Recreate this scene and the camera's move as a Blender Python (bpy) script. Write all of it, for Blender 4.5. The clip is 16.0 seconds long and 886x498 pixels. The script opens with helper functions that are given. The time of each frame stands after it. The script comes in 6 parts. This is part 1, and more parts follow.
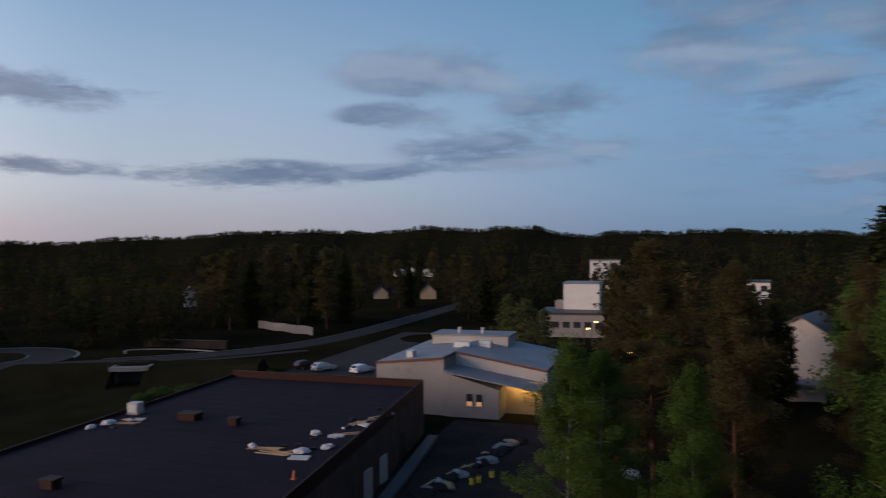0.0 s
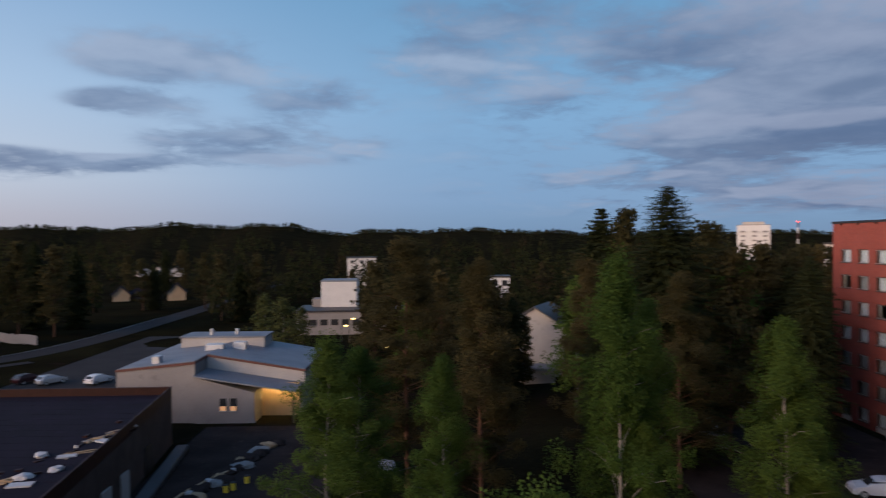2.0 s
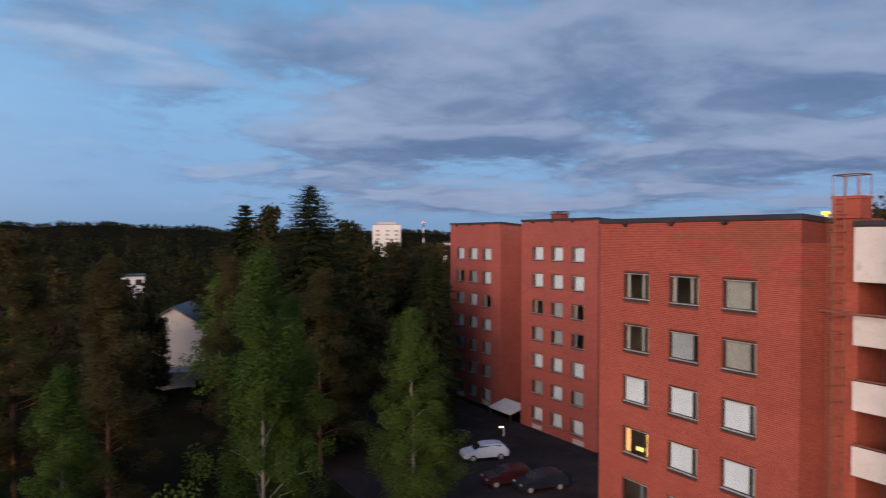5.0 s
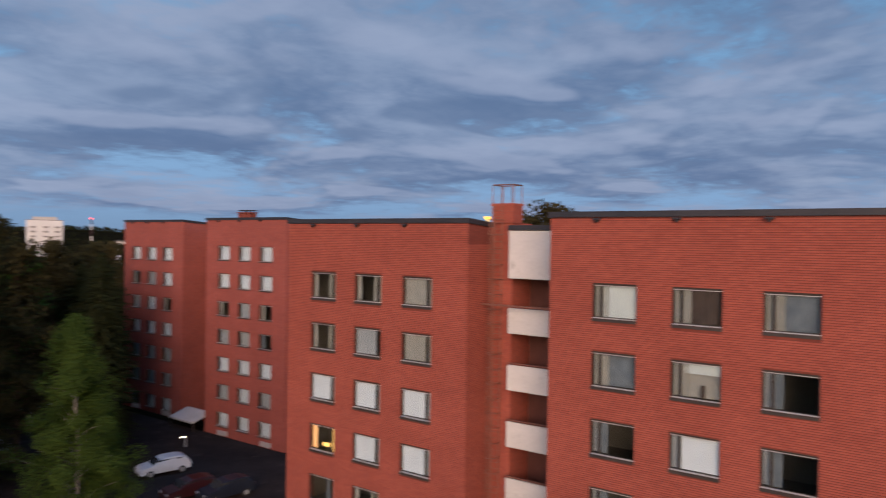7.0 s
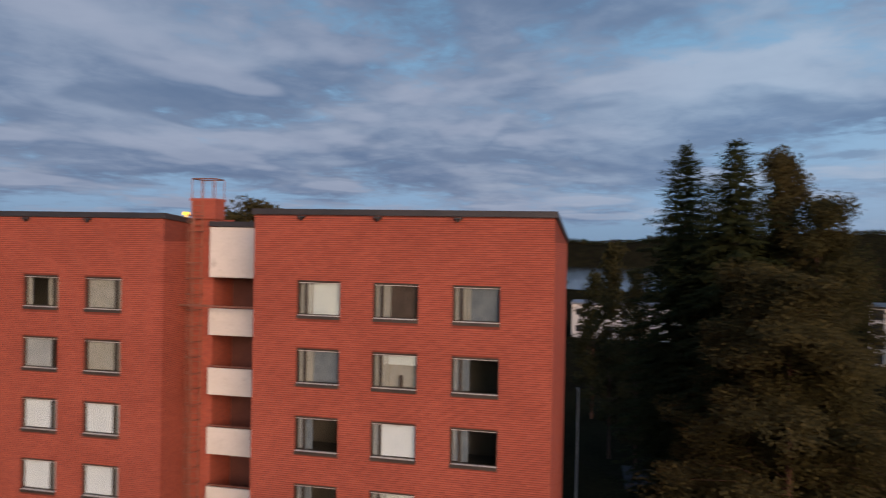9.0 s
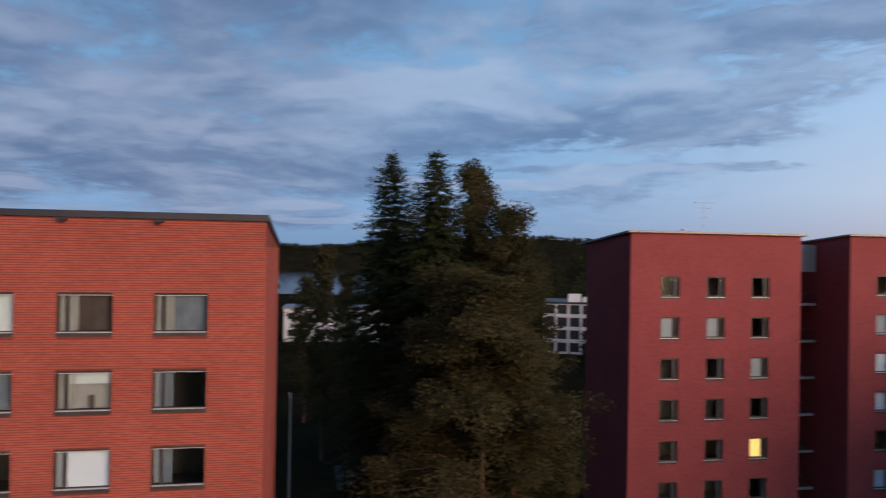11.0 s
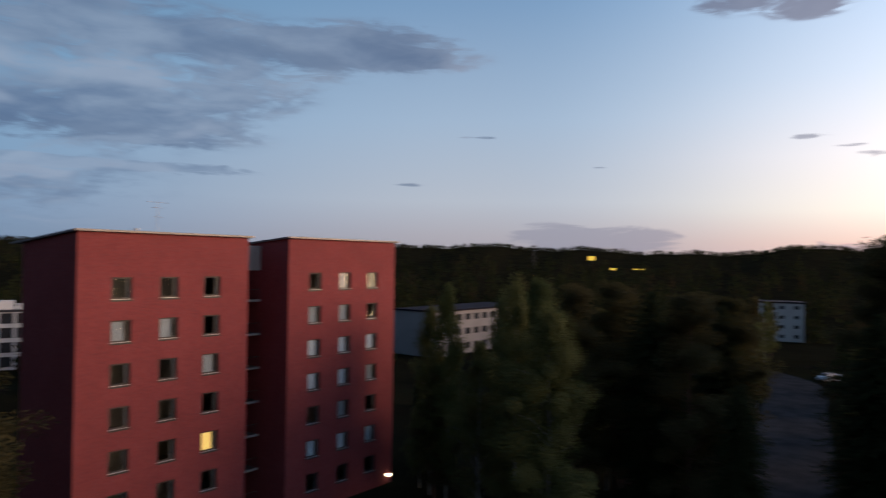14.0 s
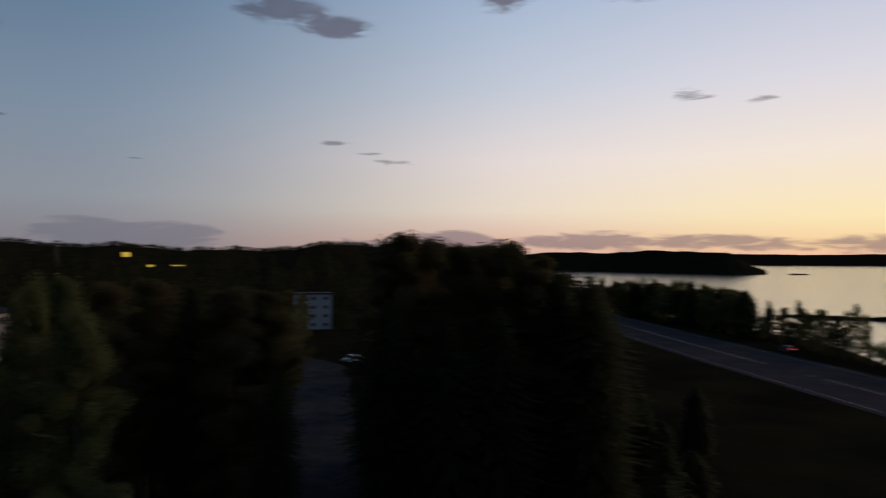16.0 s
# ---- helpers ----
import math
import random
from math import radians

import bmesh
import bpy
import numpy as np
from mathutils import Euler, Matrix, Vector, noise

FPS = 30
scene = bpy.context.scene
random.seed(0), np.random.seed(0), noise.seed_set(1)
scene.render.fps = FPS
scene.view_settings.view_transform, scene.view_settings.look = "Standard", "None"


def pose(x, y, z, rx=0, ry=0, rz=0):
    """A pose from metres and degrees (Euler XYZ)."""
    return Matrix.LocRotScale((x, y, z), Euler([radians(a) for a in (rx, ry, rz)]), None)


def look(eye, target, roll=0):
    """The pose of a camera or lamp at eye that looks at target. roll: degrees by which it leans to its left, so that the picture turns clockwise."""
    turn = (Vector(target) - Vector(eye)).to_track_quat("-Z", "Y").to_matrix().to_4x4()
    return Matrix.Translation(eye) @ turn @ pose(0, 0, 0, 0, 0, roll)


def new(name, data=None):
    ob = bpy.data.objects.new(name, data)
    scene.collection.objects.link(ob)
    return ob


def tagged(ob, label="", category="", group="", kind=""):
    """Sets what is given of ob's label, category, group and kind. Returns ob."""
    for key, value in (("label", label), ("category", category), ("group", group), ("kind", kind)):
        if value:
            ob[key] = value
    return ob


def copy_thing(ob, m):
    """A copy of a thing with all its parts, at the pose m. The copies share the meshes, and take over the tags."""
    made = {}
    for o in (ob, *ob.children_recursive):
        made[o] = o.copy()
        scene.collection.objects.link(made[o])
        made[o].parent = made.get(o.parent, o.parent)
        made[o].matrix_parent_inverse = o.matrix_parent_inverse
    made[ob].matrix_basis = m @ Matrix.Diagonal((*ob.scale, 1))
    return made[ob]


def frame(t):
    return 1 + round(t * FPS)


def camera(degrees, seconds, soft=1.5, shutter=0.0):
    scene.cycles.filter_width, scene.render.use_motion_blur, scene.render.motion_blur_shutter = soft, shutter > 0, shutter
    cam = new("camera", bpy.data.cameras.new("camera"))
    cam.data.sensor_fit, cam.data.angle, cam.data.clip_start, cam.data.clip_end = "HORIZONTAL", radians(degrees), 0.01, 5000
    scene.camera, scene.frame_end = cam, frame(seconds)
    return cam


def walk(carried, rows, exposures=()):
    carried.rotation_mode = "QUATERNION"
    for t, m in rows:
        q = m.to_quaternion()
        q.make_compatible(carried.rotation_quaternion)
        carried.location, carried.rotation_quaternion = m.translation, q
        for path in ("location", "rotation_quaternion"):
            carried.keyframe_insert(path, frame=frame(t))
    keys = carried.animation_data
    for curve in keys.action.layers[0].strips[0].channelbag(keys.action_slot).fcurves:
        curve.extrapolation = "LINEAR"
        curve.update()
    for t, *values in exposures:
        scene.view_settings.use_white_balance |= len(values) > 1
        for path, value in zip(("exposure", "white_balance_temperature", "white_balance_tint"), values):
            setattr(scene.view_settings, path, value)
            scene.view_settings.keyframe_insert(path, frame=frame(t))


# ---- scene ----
cam = camera(64.0, 16.0, soft=1.1, shutter=0.7)
EYE = 21.0
TURNS = (
    (0, 18.0, -0.33, 0.51), (0.5, 13.47, -0.41, 0.46), (1, 8.6, -0.5, 0.44), (1.5, 3.57, -0.58, 0.43), (2, -1.4, -0.66, 0.41),
    (2.5, -6.4, -0.76, 0.39), (3, -11.39, -0.86, 0.34), (3.5, -16.3, -0.91, 0.24), (6, -40.35, -0.82, -0.62),
    (6.5, -47.2, -0.74, -0.77), (7, -54.38, -0.69, -0.86), (7.5, -60.5, -0.66, -0.91), (8, -66.35, -0.61, -1.01),
    (8.5, -72.12, -0.56, -1.09), (9, -77.9, -0.48, -1.14), (11.5, -106.86, 0.47, -0.88), (12, -113.25, 0.62, -0.83),
    (12.5, -120.62, 0.73, -0.88), (13, -127.93, 0.82, -0.86), (13.5, -135.45, 0.92, -0.81), (14, -143.04, 0.97, -0.79),
    (14.5, -151.54, 1.0, -0.75), (15, -160.43, 1.03, -0.65), (15.5, -169.44, 1.0, -0.4), (16, -178.94, 0.92, -0.15))
EXPOSURES = (
    (0, -0.32, 6550, 10), (0.5, -0.25, 6550, 10), (1, -0.05, 6550, 10), (3, 0.0, 6500, 10), (6, 0.17, 6250, 10), (6.5, 0.13, 6300, 10), (7, 0.07, 6400, 10), (8, 0.05, 6900, 10), (9, 0.1, 7000, 10), (11.5, 0.1, 6250, 10), (12.5, 0.1, 6550, 10),
    (13, 0.0, 6600, 10), (14, -0.26, 6700, 10), (15, -0.80, 6850, 10), (16, -1.12, 6700, 10))
walk(cam, [(t, pose(0, 0, EYE, 90 + tilt, lean, turn)) for t, turn, tilt, lean in TURNS], EXPOSURES)


# ---- sky and light ----
SUN_YAW = 126.0   # the glow after sunset, in degrees round from +y


def lin(r, g, b):
    """A linear colour from 0 to 255 values."""
    return tuple(((c / 255 + 0.055) / 1.055) ** 2.4 if c > 10 else c / 3294 for c in (r, g, b))


class Nodes:
    """Short notation for node trees."""

    def __init__(self, tree):
        self.t = tree

    def node(self, kind):
        return self.t.nodes.new(kind)

    def put(self, socket, value):
        if isinstance(value, bpy.types.NodeSocket):
            self.t.links.new(value, socket)
        elif isinstance(value, tuple) and len(value) == 3 and socket.type == "RGBA":
            socket.default_value = (*value, 1)
        else:
            socket.default_value = value

    def math(self, op, a, b=0.0, clamp=False):
        n = self.node("ShaderNodeMath")
        n.operation, n.use_clamp = op, clamp
        self.put(n.inputs[0], a)
        self.put(n.inputs[1], b)
        return n.outputs[0]

    def mix(self, f, a, b, blend="MIX"):
        n = self.node("ShaderNodeMix")
        n.data_type, n.blend_type = "RGBA", blend
        self.put(n.inputs[0], f)
        self.put(n.inputs[6], a)
        self.put(n.inputs[7], b)
        return n.outputs[2]

    def span(self, value, low, high, smooth=True):
        n = self.node("ShaderNodeMapRange")
        n.interpolation_type = "SMOOTHSTEP" if smooth else "LINEAR"
        self.put(n.inputs[0], value)
        self.put(n.inputs[1], low)
        self.put(n.inputs[2], high)
        return n.outputs[0]

    def ramp(self, value, stops):
        n = self.node("ShaderNodeValToRGB")
        e = n.color_ramp.elements
        while len(e) < len(stops):
            e.new(0.5)
        for k, (p, c) in zip(e, stops):
            k.position, k.color = p, (*c, 1)
        self.put(n.inputs[0], value)
        return n.outputs[0]

    def noise(self, vector, scale, detail=4, rough=0.5, distort=0.0):
        n = self.node("ShaderNodeTexNoise")
        if vector is not None:
            self.put(n.inputs["Vector"], vector)
        n.inputs["Scale"].default_value, n.inputs["Detail"].default_value = scale, detail
        n.inputs["Roughness"].default_value, n.inputs["Distortion"].default_value = rough, distort
        return n.outputs["Fac"]


def build_sky():
    world = bpy.data.worlds.new("dusk_sky")
    scene.world = world
    world.use_nodes = True
    world.node_tree.nodes.clear()
    g = Nodes(world.node_tree)
    way = g.node("ShaderNodeTexCoord").outputs["Generated"]
    sep = g.node("ShaderNodeSeparateXYZ")
    g.put(sep.inputs[0], way)
    x, y, z = sep.outputs
    high = g.math("MULTIPLY", g.math("ARCSINE", z), 180 / math.pi)              # degrees above the horizon
    yaw = g.math("MULTIPLY", g.math("ARCTAN2", g.math("MULTIPLY", x, -1.0), y), 180 / math.pi)
    yaw = g.math("SUBTRACT", yaw, g.math("MULTIPLY", g.math("GREATER_THAN", yaw, 100.0), 360.0))   # from 100 down to -260
    flat = g.math("MAXIMUM", g.math("SQRT", g.math("ADD", g.math("MULTIPLY", x, x), g.math("MULTIPLY", y, y))), 0.001)
    sx, sy = -math.sin(radians(SUN_YAW)), math.cos(radians(SUN_YAW))
    toward = g.math("DIVIDE", g.math("ADD", g.math("MULTIPLY", x, sx), g.math("MULTIPLY", y, sy)), flat)
    h = g.math("DIVIDE", high, 40.0, True)
    away = g.ramp(h, [(0.0, lin(118, 146, 178)), (0.08, lin(130, 163, 200)), (0.25, lin(130, 173, 213)), (0.5, lin(105, 156, 198)), (1.0, lin(75, 117, 165))])
    side = g.ramp(h, [(0.0, lin(178, 172, 184)), (0.05, lin(188, 186, 198)), (0.12, lin(196, 206, 222)), (0.28, lin(174, 199, 228)), (0.5, lin(134, 171, 212)), (1.0, lin(76, 120, 172))])
    near = g.ramp(h, [(0.0, lin(244, 196, 172)), (0.03, lin(253, 218, 168)), (0.08, lin(255, 241, 194)), (0.2, lin(247, 240, 230)), (0.34, lin(222, 226, 240)), (0.55, lin(180, 198, 226)), (1.0, lin(110, 140, 185))])
    sky = g.mix(g.span(toward, -0.72, 0.08), away, side)
    dusk = g.ramp(h, [(0.0, lin(227, 186, 180)), (0.04, lin(243, 206, 190)), (0.1, lin(255, 245, 231)), (0.2, lin(250, 245, 248)), (0.34, lin(214, 228, 248)), (0.55, lin(172, 202, 238)), (1.0, lin(92, 138, 196))])
    sky = g.mix(g.span(toward, 0.1, 0.68), sky, dusk)
    sky = g.mix(g.span(toward, 0.58, 0.95), sky, near)
    sky = g.mix(g.span(toward, 0.02, 0.42), sky, g.mix(1.0, sky, (1.22, 1.2, 1.18), "MULTIPLY"))
    # the strongest glow, round the place where the sun went down
    sky = g.mix(g.span(toward, 0.25, 0.97), sky, g.mix(1.0, sky, (1.72, 1.66, 1.66), "MULTIPLY"))
    glow = g.math("MULTIPLY", g.span(toward, 0.94, 1.0), g.span(high, 16.0, 1.0))
    sky = g.mix(glow, sky, g.mix(1.0, sky, (2.5, 2.05, 1.7), "MULTIPLY"))

    # clouds: flat sheets seen in perspective, thicker away from the glow
    flatten = g.math("ADD", g.math("MAXIMUM", z, 0.0), 0.13)
    at = g.node("ShaderNodeCombineXYZ")
    g.put(at.inputs[0], g.math("DIVIDE", x, flatten))
    g.put(at.inputs[1], g.math("DIVIDE", y, flatten))
    bed = g.noise(at.outputs[0], 0.95, 9, 0.55, 0.25)
    fine = g.noise(at.outputs[0], 5.0, 8, 0.66, 0.3)
    wave = g.math("SUBTRACT", g.math("ADD", g.math("MULTIPLY", bed, 0.72), g.math("MULTIPLY", fine, 0.28)), 0.5)
    # the same clouds a little higher up: where they thin out upwards, their tops catch the light
    above = g.node("ShaderNodeVectorMath")
    above.operation = "SCALE"
    g.put(above.inputs[0], at.outputs[0])
    above.inputs["Scale"].default_value = 0.93
    rim = g.math("SUBTRACT", g.noise(at.outputs[0], 0.95, 3.5, 0.45, 0.3), g.noise(above.outputs[0], 0.95, 3.5, 0.45, 0.3))

    def patch(places):
        """The sum of soft ovals: yaw, height, half width, half height, weight."""
        total = 0.0
        for py, ph, wy, wh, weight in places:
            a = g.math("DIVIDE", g.math("SUBTRACT", yaw, py), wy)
            b = g.math("DIVIDE", g.math("SUBTRACT", high, ph), wh)
            d = g.math("SQRT", g.math("ADD", g.math("MULTIPLY", a, a), g.math("MULTIPLY", b, b)))
            total = g.math("ADD", total, g.math("MULTIPLY", g.span(d, 1.0, 0.0), weight))
        return total

    upon = g.node("ShaderNodeCombineXYZ")
    g.put(upon.inputs[0], g.math("DIVIDE", yaw, 3.2))
    g.put(upon.inputs[1], g.math("DIVIDE", high, 0.75))
    lumps = g.math("SUBTRACT", g.noise(upon.outputs[0], 1.0, 6, 0.6, 0.6), 0.5)

    def torn(cover, ragged, by=wave):
        """Breaks up a cover by the cloud noise, only where there is some."""
        return g.math("ADD", cover, g.math("MULTIPLY", g.math("MULTIPLY", by, ragged), g.span(cover, 0.0, 0.2)))
    decks = [(18.4, 13.8, 12, 3.0, 0.6), (8.5, 11.2, 8, 2.4, 0.55), (21.8, 10.3, 7, 1.5, 0.5), (12.7, 7.7, 13, 2.5, 0.6), (34, 5.6, 14, 1.7, 0.66), (22, 5.9, 8, 0.9, 0.45), (45.5, 11.2, 9.5, 2.1, 0.62), (48.5, 5.8, 5.5, 1.1, 0.6),
             (-2.8, 15.2, 10, 4.8, 0.6), (-10, 18, 8, 3, 0.4), (-16, 14.5, 9, 3.2, 0.35), (-31, 9.6, 16, 4.2, 0.4), (-29, 3.7, 10, 0.8, 0.4), (-56, 9, 16, 3.0, 0.2), (-40, 19, 16, 4, 0.2)]
    ends = [(-120, 11, 13, 2.6, 0.5), (-117, 9.4, 17, 2.2, 0.45), (-137, 16.2, 12, 2.0, 0.45), (-141.5, 15.9, 7, 1.3, 0.5), (-131, 15.8, 16, 3.0, 0.6), (-116, 17, 20, 4, 0.35),
            (-159.5, 20.9, 7, 2.0, 0.75), (-165.5, 19.2, 5.5, 1.5, 0.8), (-170.3, 18.1, 4, 1.1, 0.75), (-138, 17.4, 11, 1.9, 0.55), (-126, 12.6, 10, 2.2, 0.45), (-120, 15.5, 14, 3.0, 0.4), (-184, 20.2, 4, 1.3, 0.8), (-194.3, 19.9, 4.5, 1.1, 0.8), (-205, 20.8, 7, 1.3, 0.6)]
    small = [(-116, 6.7, 18, 0.75, 1.6), (-108, 8.2, 9, 0.4, 0.8), (-145.9, 9.9, 2.6, 0.2, 0.55), (-140.0, 6.1, 2.4, 0.26, 0.75), (-170.5, 9.3, 2.4, 0.40, 0.8), (-173.2, 8.5, 2.0, 0.26, 0.75), (-175.0, 7.9, 3.0, 0.45, 0.85), (-155.5, 7.5, 1.2, 0.13, 0.6),
             (-198.5, 12.6, 2.6, 0.9, 0.6), (-203.0, 11.8, 2.0, 0.45, 0.75)]
    banks = [(-152.3, 2.0, 5.5, 1.7, 1.0), (-158, 1.8, 5, 1.6, 0.95), (-180, 1.9, 5, 1.1, 0.75), (-191, 1.5, 9, 1.2, 0.8), (-201, 1.4, 8, 1.0, 0.7), (-178, 1.4, 14, 0.8, 0.6), (-211, 1.2, 8, 1.1, 0.7)]
    spread = g.math("MULTIPLY", g.math("MULTIPLY", g.span(yaw, 10.0, -42.0), g.span(yaw, -132.0, -84.0)), g.span(high, 0.2, 5.5))
    tops = patch(ends)
    tops = g.math("ADD", tops, g.math("MULTIPLY", g.math("MULTIPLY", lumps, 1.7), g.span(tops, 0.0, 0.3)))
    cover = g.math("ADD", g.math("ADD", patch(decks), tops), g.math("MULTIPLY", spread, 0.66))
    dense = g.span(torn(cover, 4.2), -0.02, 0.6)
    dense = g.math("MAXIMUM", dense, g.math("MULTIPLY", g.span(torn(patch(small), 2.6, lumps), 0.25, 0.8), 0.72))
    low = g.math("MULTIPLY", g.span(torn(patch(banks), 1.8, lumps), 0.1, 0.6), 0.7)
    puff = g.noise(at.outputs[0], 2.0, 3, 0.45, 0.3)
    light = g.noise(at.outputs[0], 1.1, 4, 0.5, 0.4)
    body = g.mix(g.span(g.math("ADD", g.math("MULTIPLY", fine, 0.34), g.math("MULTIPLY", light, 0.66)), 0.34, 0.66), lin(90, 108, 143), lin(138, 151, 178))
    body = g.mix(g.math("MULTIPLY", g.math("MULTIPLY", g.span(puff, 0.54, 0.74), g.span(bed, 0.64, 0.46)), 0.3), body, lin(176, 181, 198))
    body = g.mix(g.math("MULTIPLY", g.span(rim, 0.015, 0.10), 0.55), body, lin(160, 168, 192))
    body = g.mix(g.math("MULTIPLY", g.span(rim, -0.005, -0.09), 0.6), body, lin(86, 103, 137))
    body = g.mix(g.math("MULTIPLY", g.span(toward, -0.92, -0.65), g.span(toward, 0.2, -0.35)), body, g.mix(1.0, body, (1.14, 1.26, 1.25), "MULTIPLY"))
    body = g.mix(g.span(toward, 0.1, 0.9), body, lin(150, 140, 158))
    sky = g.mix(g.math("MULTIPLY", dense, 0.86), sky, body)
    sky = g.mix(low, sky, g.mix(g.span(toward, 0.1, 0.95), lin(160, 162, 182), lin(190, 160, 172)))
    back = g.node("ShaderNodeBackground")
    g.put(back.inputs[0], sky)
    back.inputs[1].default_value = 1.0
    g.put(g.node("ShaderNodeOutputWorld").inputs[0], back.outputs[0])


build_sky()
sun = new("afterglow", bpy.data.lights.new("afterglow", "SUN"))
sun.data.energy, sun.data.angle, sun.data.color = 5.0, radians(38), (1.0, 0.66, 0.45)
sun.matrix_world = look((0, 0, 0), (math.sin(radians(SUN_YAW)), -math.cos(radians(SUN_YAW)), -0.19))
tagged(sun, kind="structure")


# ---- materials ----
def surface(name, one, two, scale=1.0, rough=0.8, metal=0.0, bump=0.2, fine=12.0, spec=0.4, third=None, per=0.0):
    """A surface of two base colours, mixed by coarse stains and fine grain; third: spots of dirt; per: change of value from piece to piece."""
    m = bpy.data.materials.new(name)
    m.use_nodes = True
    g = Nodes(m.node_tree)
    p = m.node_tree.nodes["Principled BSDF"]
    where = g.node("ShaderNodeNewGeometry").outputs["Position"]
    big = g.noise(where, scale, 5, 0.6)
    tiny = g.noise(where, scale * fine, 3, 0.6)
    f = g.span(g.math("ADD", g.math("MULTIPLY", big, 0.65), g.math("MULTIPLY", tiny, 0.35)), 0.36, 0.64)
    colour = g.mix(f, one, two)
    if third:
        colour = g.mix(g.span(g.noise(where, scale * 2.7, 6, 0.7), 0.56, 0.72), colour, third)
    if per:
        r = g.node("ShaderNodeNewGeometry").outputs["Random Per Island"]
        colour = g.mix(1.0, colour, g.mix(r, (1 - per,) * 3, (1 + per,) * 3), "MULTIPLY")
    g.put(p.inputs["Base Color"], colour)
    p.inputs["Roughness"].default_value, p.inputs["Metallic"].default_value = rough, metal
    p.inputs["Specular IOR Level"].default_value = spec
    if bump:
        b = g.node("ShaderNodeBump")
        b.inputs["Strength"].default_value, b.inputs["Distance"].default_value = bump, 0.03
        g.put(b.inputs["Height"], tiny)
        g.put(p.inputs["Normal"], b.outputs[0])
    return m


COURSE = 0.088   # one course of brick and its raked joint


def brick_skin(name, one, two, mortar):
    """Bricks with head joints; the courses themselves are meshes."""
    m = bpy.data.materials.new(name)
    m.use_nodes = True
    g = Nodes(m.node_tree)
    p = m.node_tree.nodes["Principled BSDF"]
    sep = g.node("ShaderNodeSeparateXYZ")
    g.put(sep.inputs[0], g.node("ShaderNodeNewGeometry").outputs["Position"])
    at = g.node("ShaderNodeCombineXYZ")
    g.put(at.inputs[0], g.math("ADD", sep.outputs[0], sep.outputs[1]))
    g.put(at.inputs[1], sep.outputs[2])
    b = g.node("ShaderNodeTexBrick")
    g.put(b.inputs["Vector"], at.outputs[0])
    b.inputs["Scale"].default_value = 1.0
    b.inputs["Brick Width"].default_value, b.inputs["Row Height"].default_value = 0.27, COURSE
    b.inputs["Mortar Size"].default_value = 0.005
    for key, c in (("Color1", one), ("Color2", two), ("Mortar", mortar)):
        b.inputs[key].default_value = (*c, 1)
    stain = g.noise(at.outputs[0], 0.35, 5, 0.65)
    grain = g.noise(at.outputs[0], 22.0, 3, 0.6)
    c = g.mix(1.0, b.outputs["Color"], g.mix(g.span(stain, 0.35, 0.68), (0.93, 0.92, 0.92), (1.05, 1.05, 1.05)), "MULTIPLY")
    c = g.mix(1.0, c, g.mix(grain, (0.85, 0.85, 0.85), (1.15, 1.15, 1.15)), "MULTIPLY")
    g.put(p.inputs["Base Color"], c)
    p.inputs["Roughness"].default_value = 0.85
    u = g.node("ShaderNodeBump")
    u.inputs["Strength"].default_value, u.inputs["Distance"].default_value = 0.4, 0.006
    g.put(u.inputs["Height"], grain)
    g.put(p.inputs["Normal"], u.outputs[0])
    return m


def glowing(name, colour, strength):
    m = bpy.data.materials.new(name)
    m.use_nodes = True
    p = m.node_tree.nodes["Principled BSDF"]
    p.inputs["Base Color"].default_value = (*colour, 1)
    p.inputs["Emission Color"].default_value = (*colour, 1)
    p.inputs["Emission Strength"].default_value = strength
    return m


def leaves(name, dark, light, scale=0.6):
    m = bpy.data.materials.new(name)
    m.use_nodes = True
    g = Nodes(m.node_tree)
    p = m.node_tree.nodes["Principled BSDF"]
    geo = g.node("ShaderNodeNewGeometry")
    r = g.math("ADD", g.math("MULTIPLY", geo.outputs["Random Per Island"], 0.22), g.math("MULTIPLY", g.noise(geo.outputs["Position"], scale, 3), 0.85))
    c = g.mix(g.span(r, 0.2, 0.85), dark, light)
    hue = g.node("ShaderNodeObjectInfo").outputs["Random"]
    c = g.mix(1.0, c, g.mix(hue, (0.78, 0.84, 0.8), (1.2, 1.12, 1.1)), "MULTIPLY")
    g.put(p.inputs["Base Color"], c)
    p.inputs["Roughness"].default_value, p.inputs["Specular IOR Level"].default_value = 0.7, 0.2
    t = g.node("ShaderNodeBsdfTranslucent")
    g.put(t.inputs[0], c)
    mixer = g.node("ShaderNodeMixShader")
    mixer.inputs[0].default_value = 0.45
    g.put(mixer.inputs[1], p.outputs[0])
    g.put(mixer.inputs[2], t.outputs[0])
    g.put(m.node_tree.nodes["Material Output"].inputs[0], mixer.outputs[0])
    return m


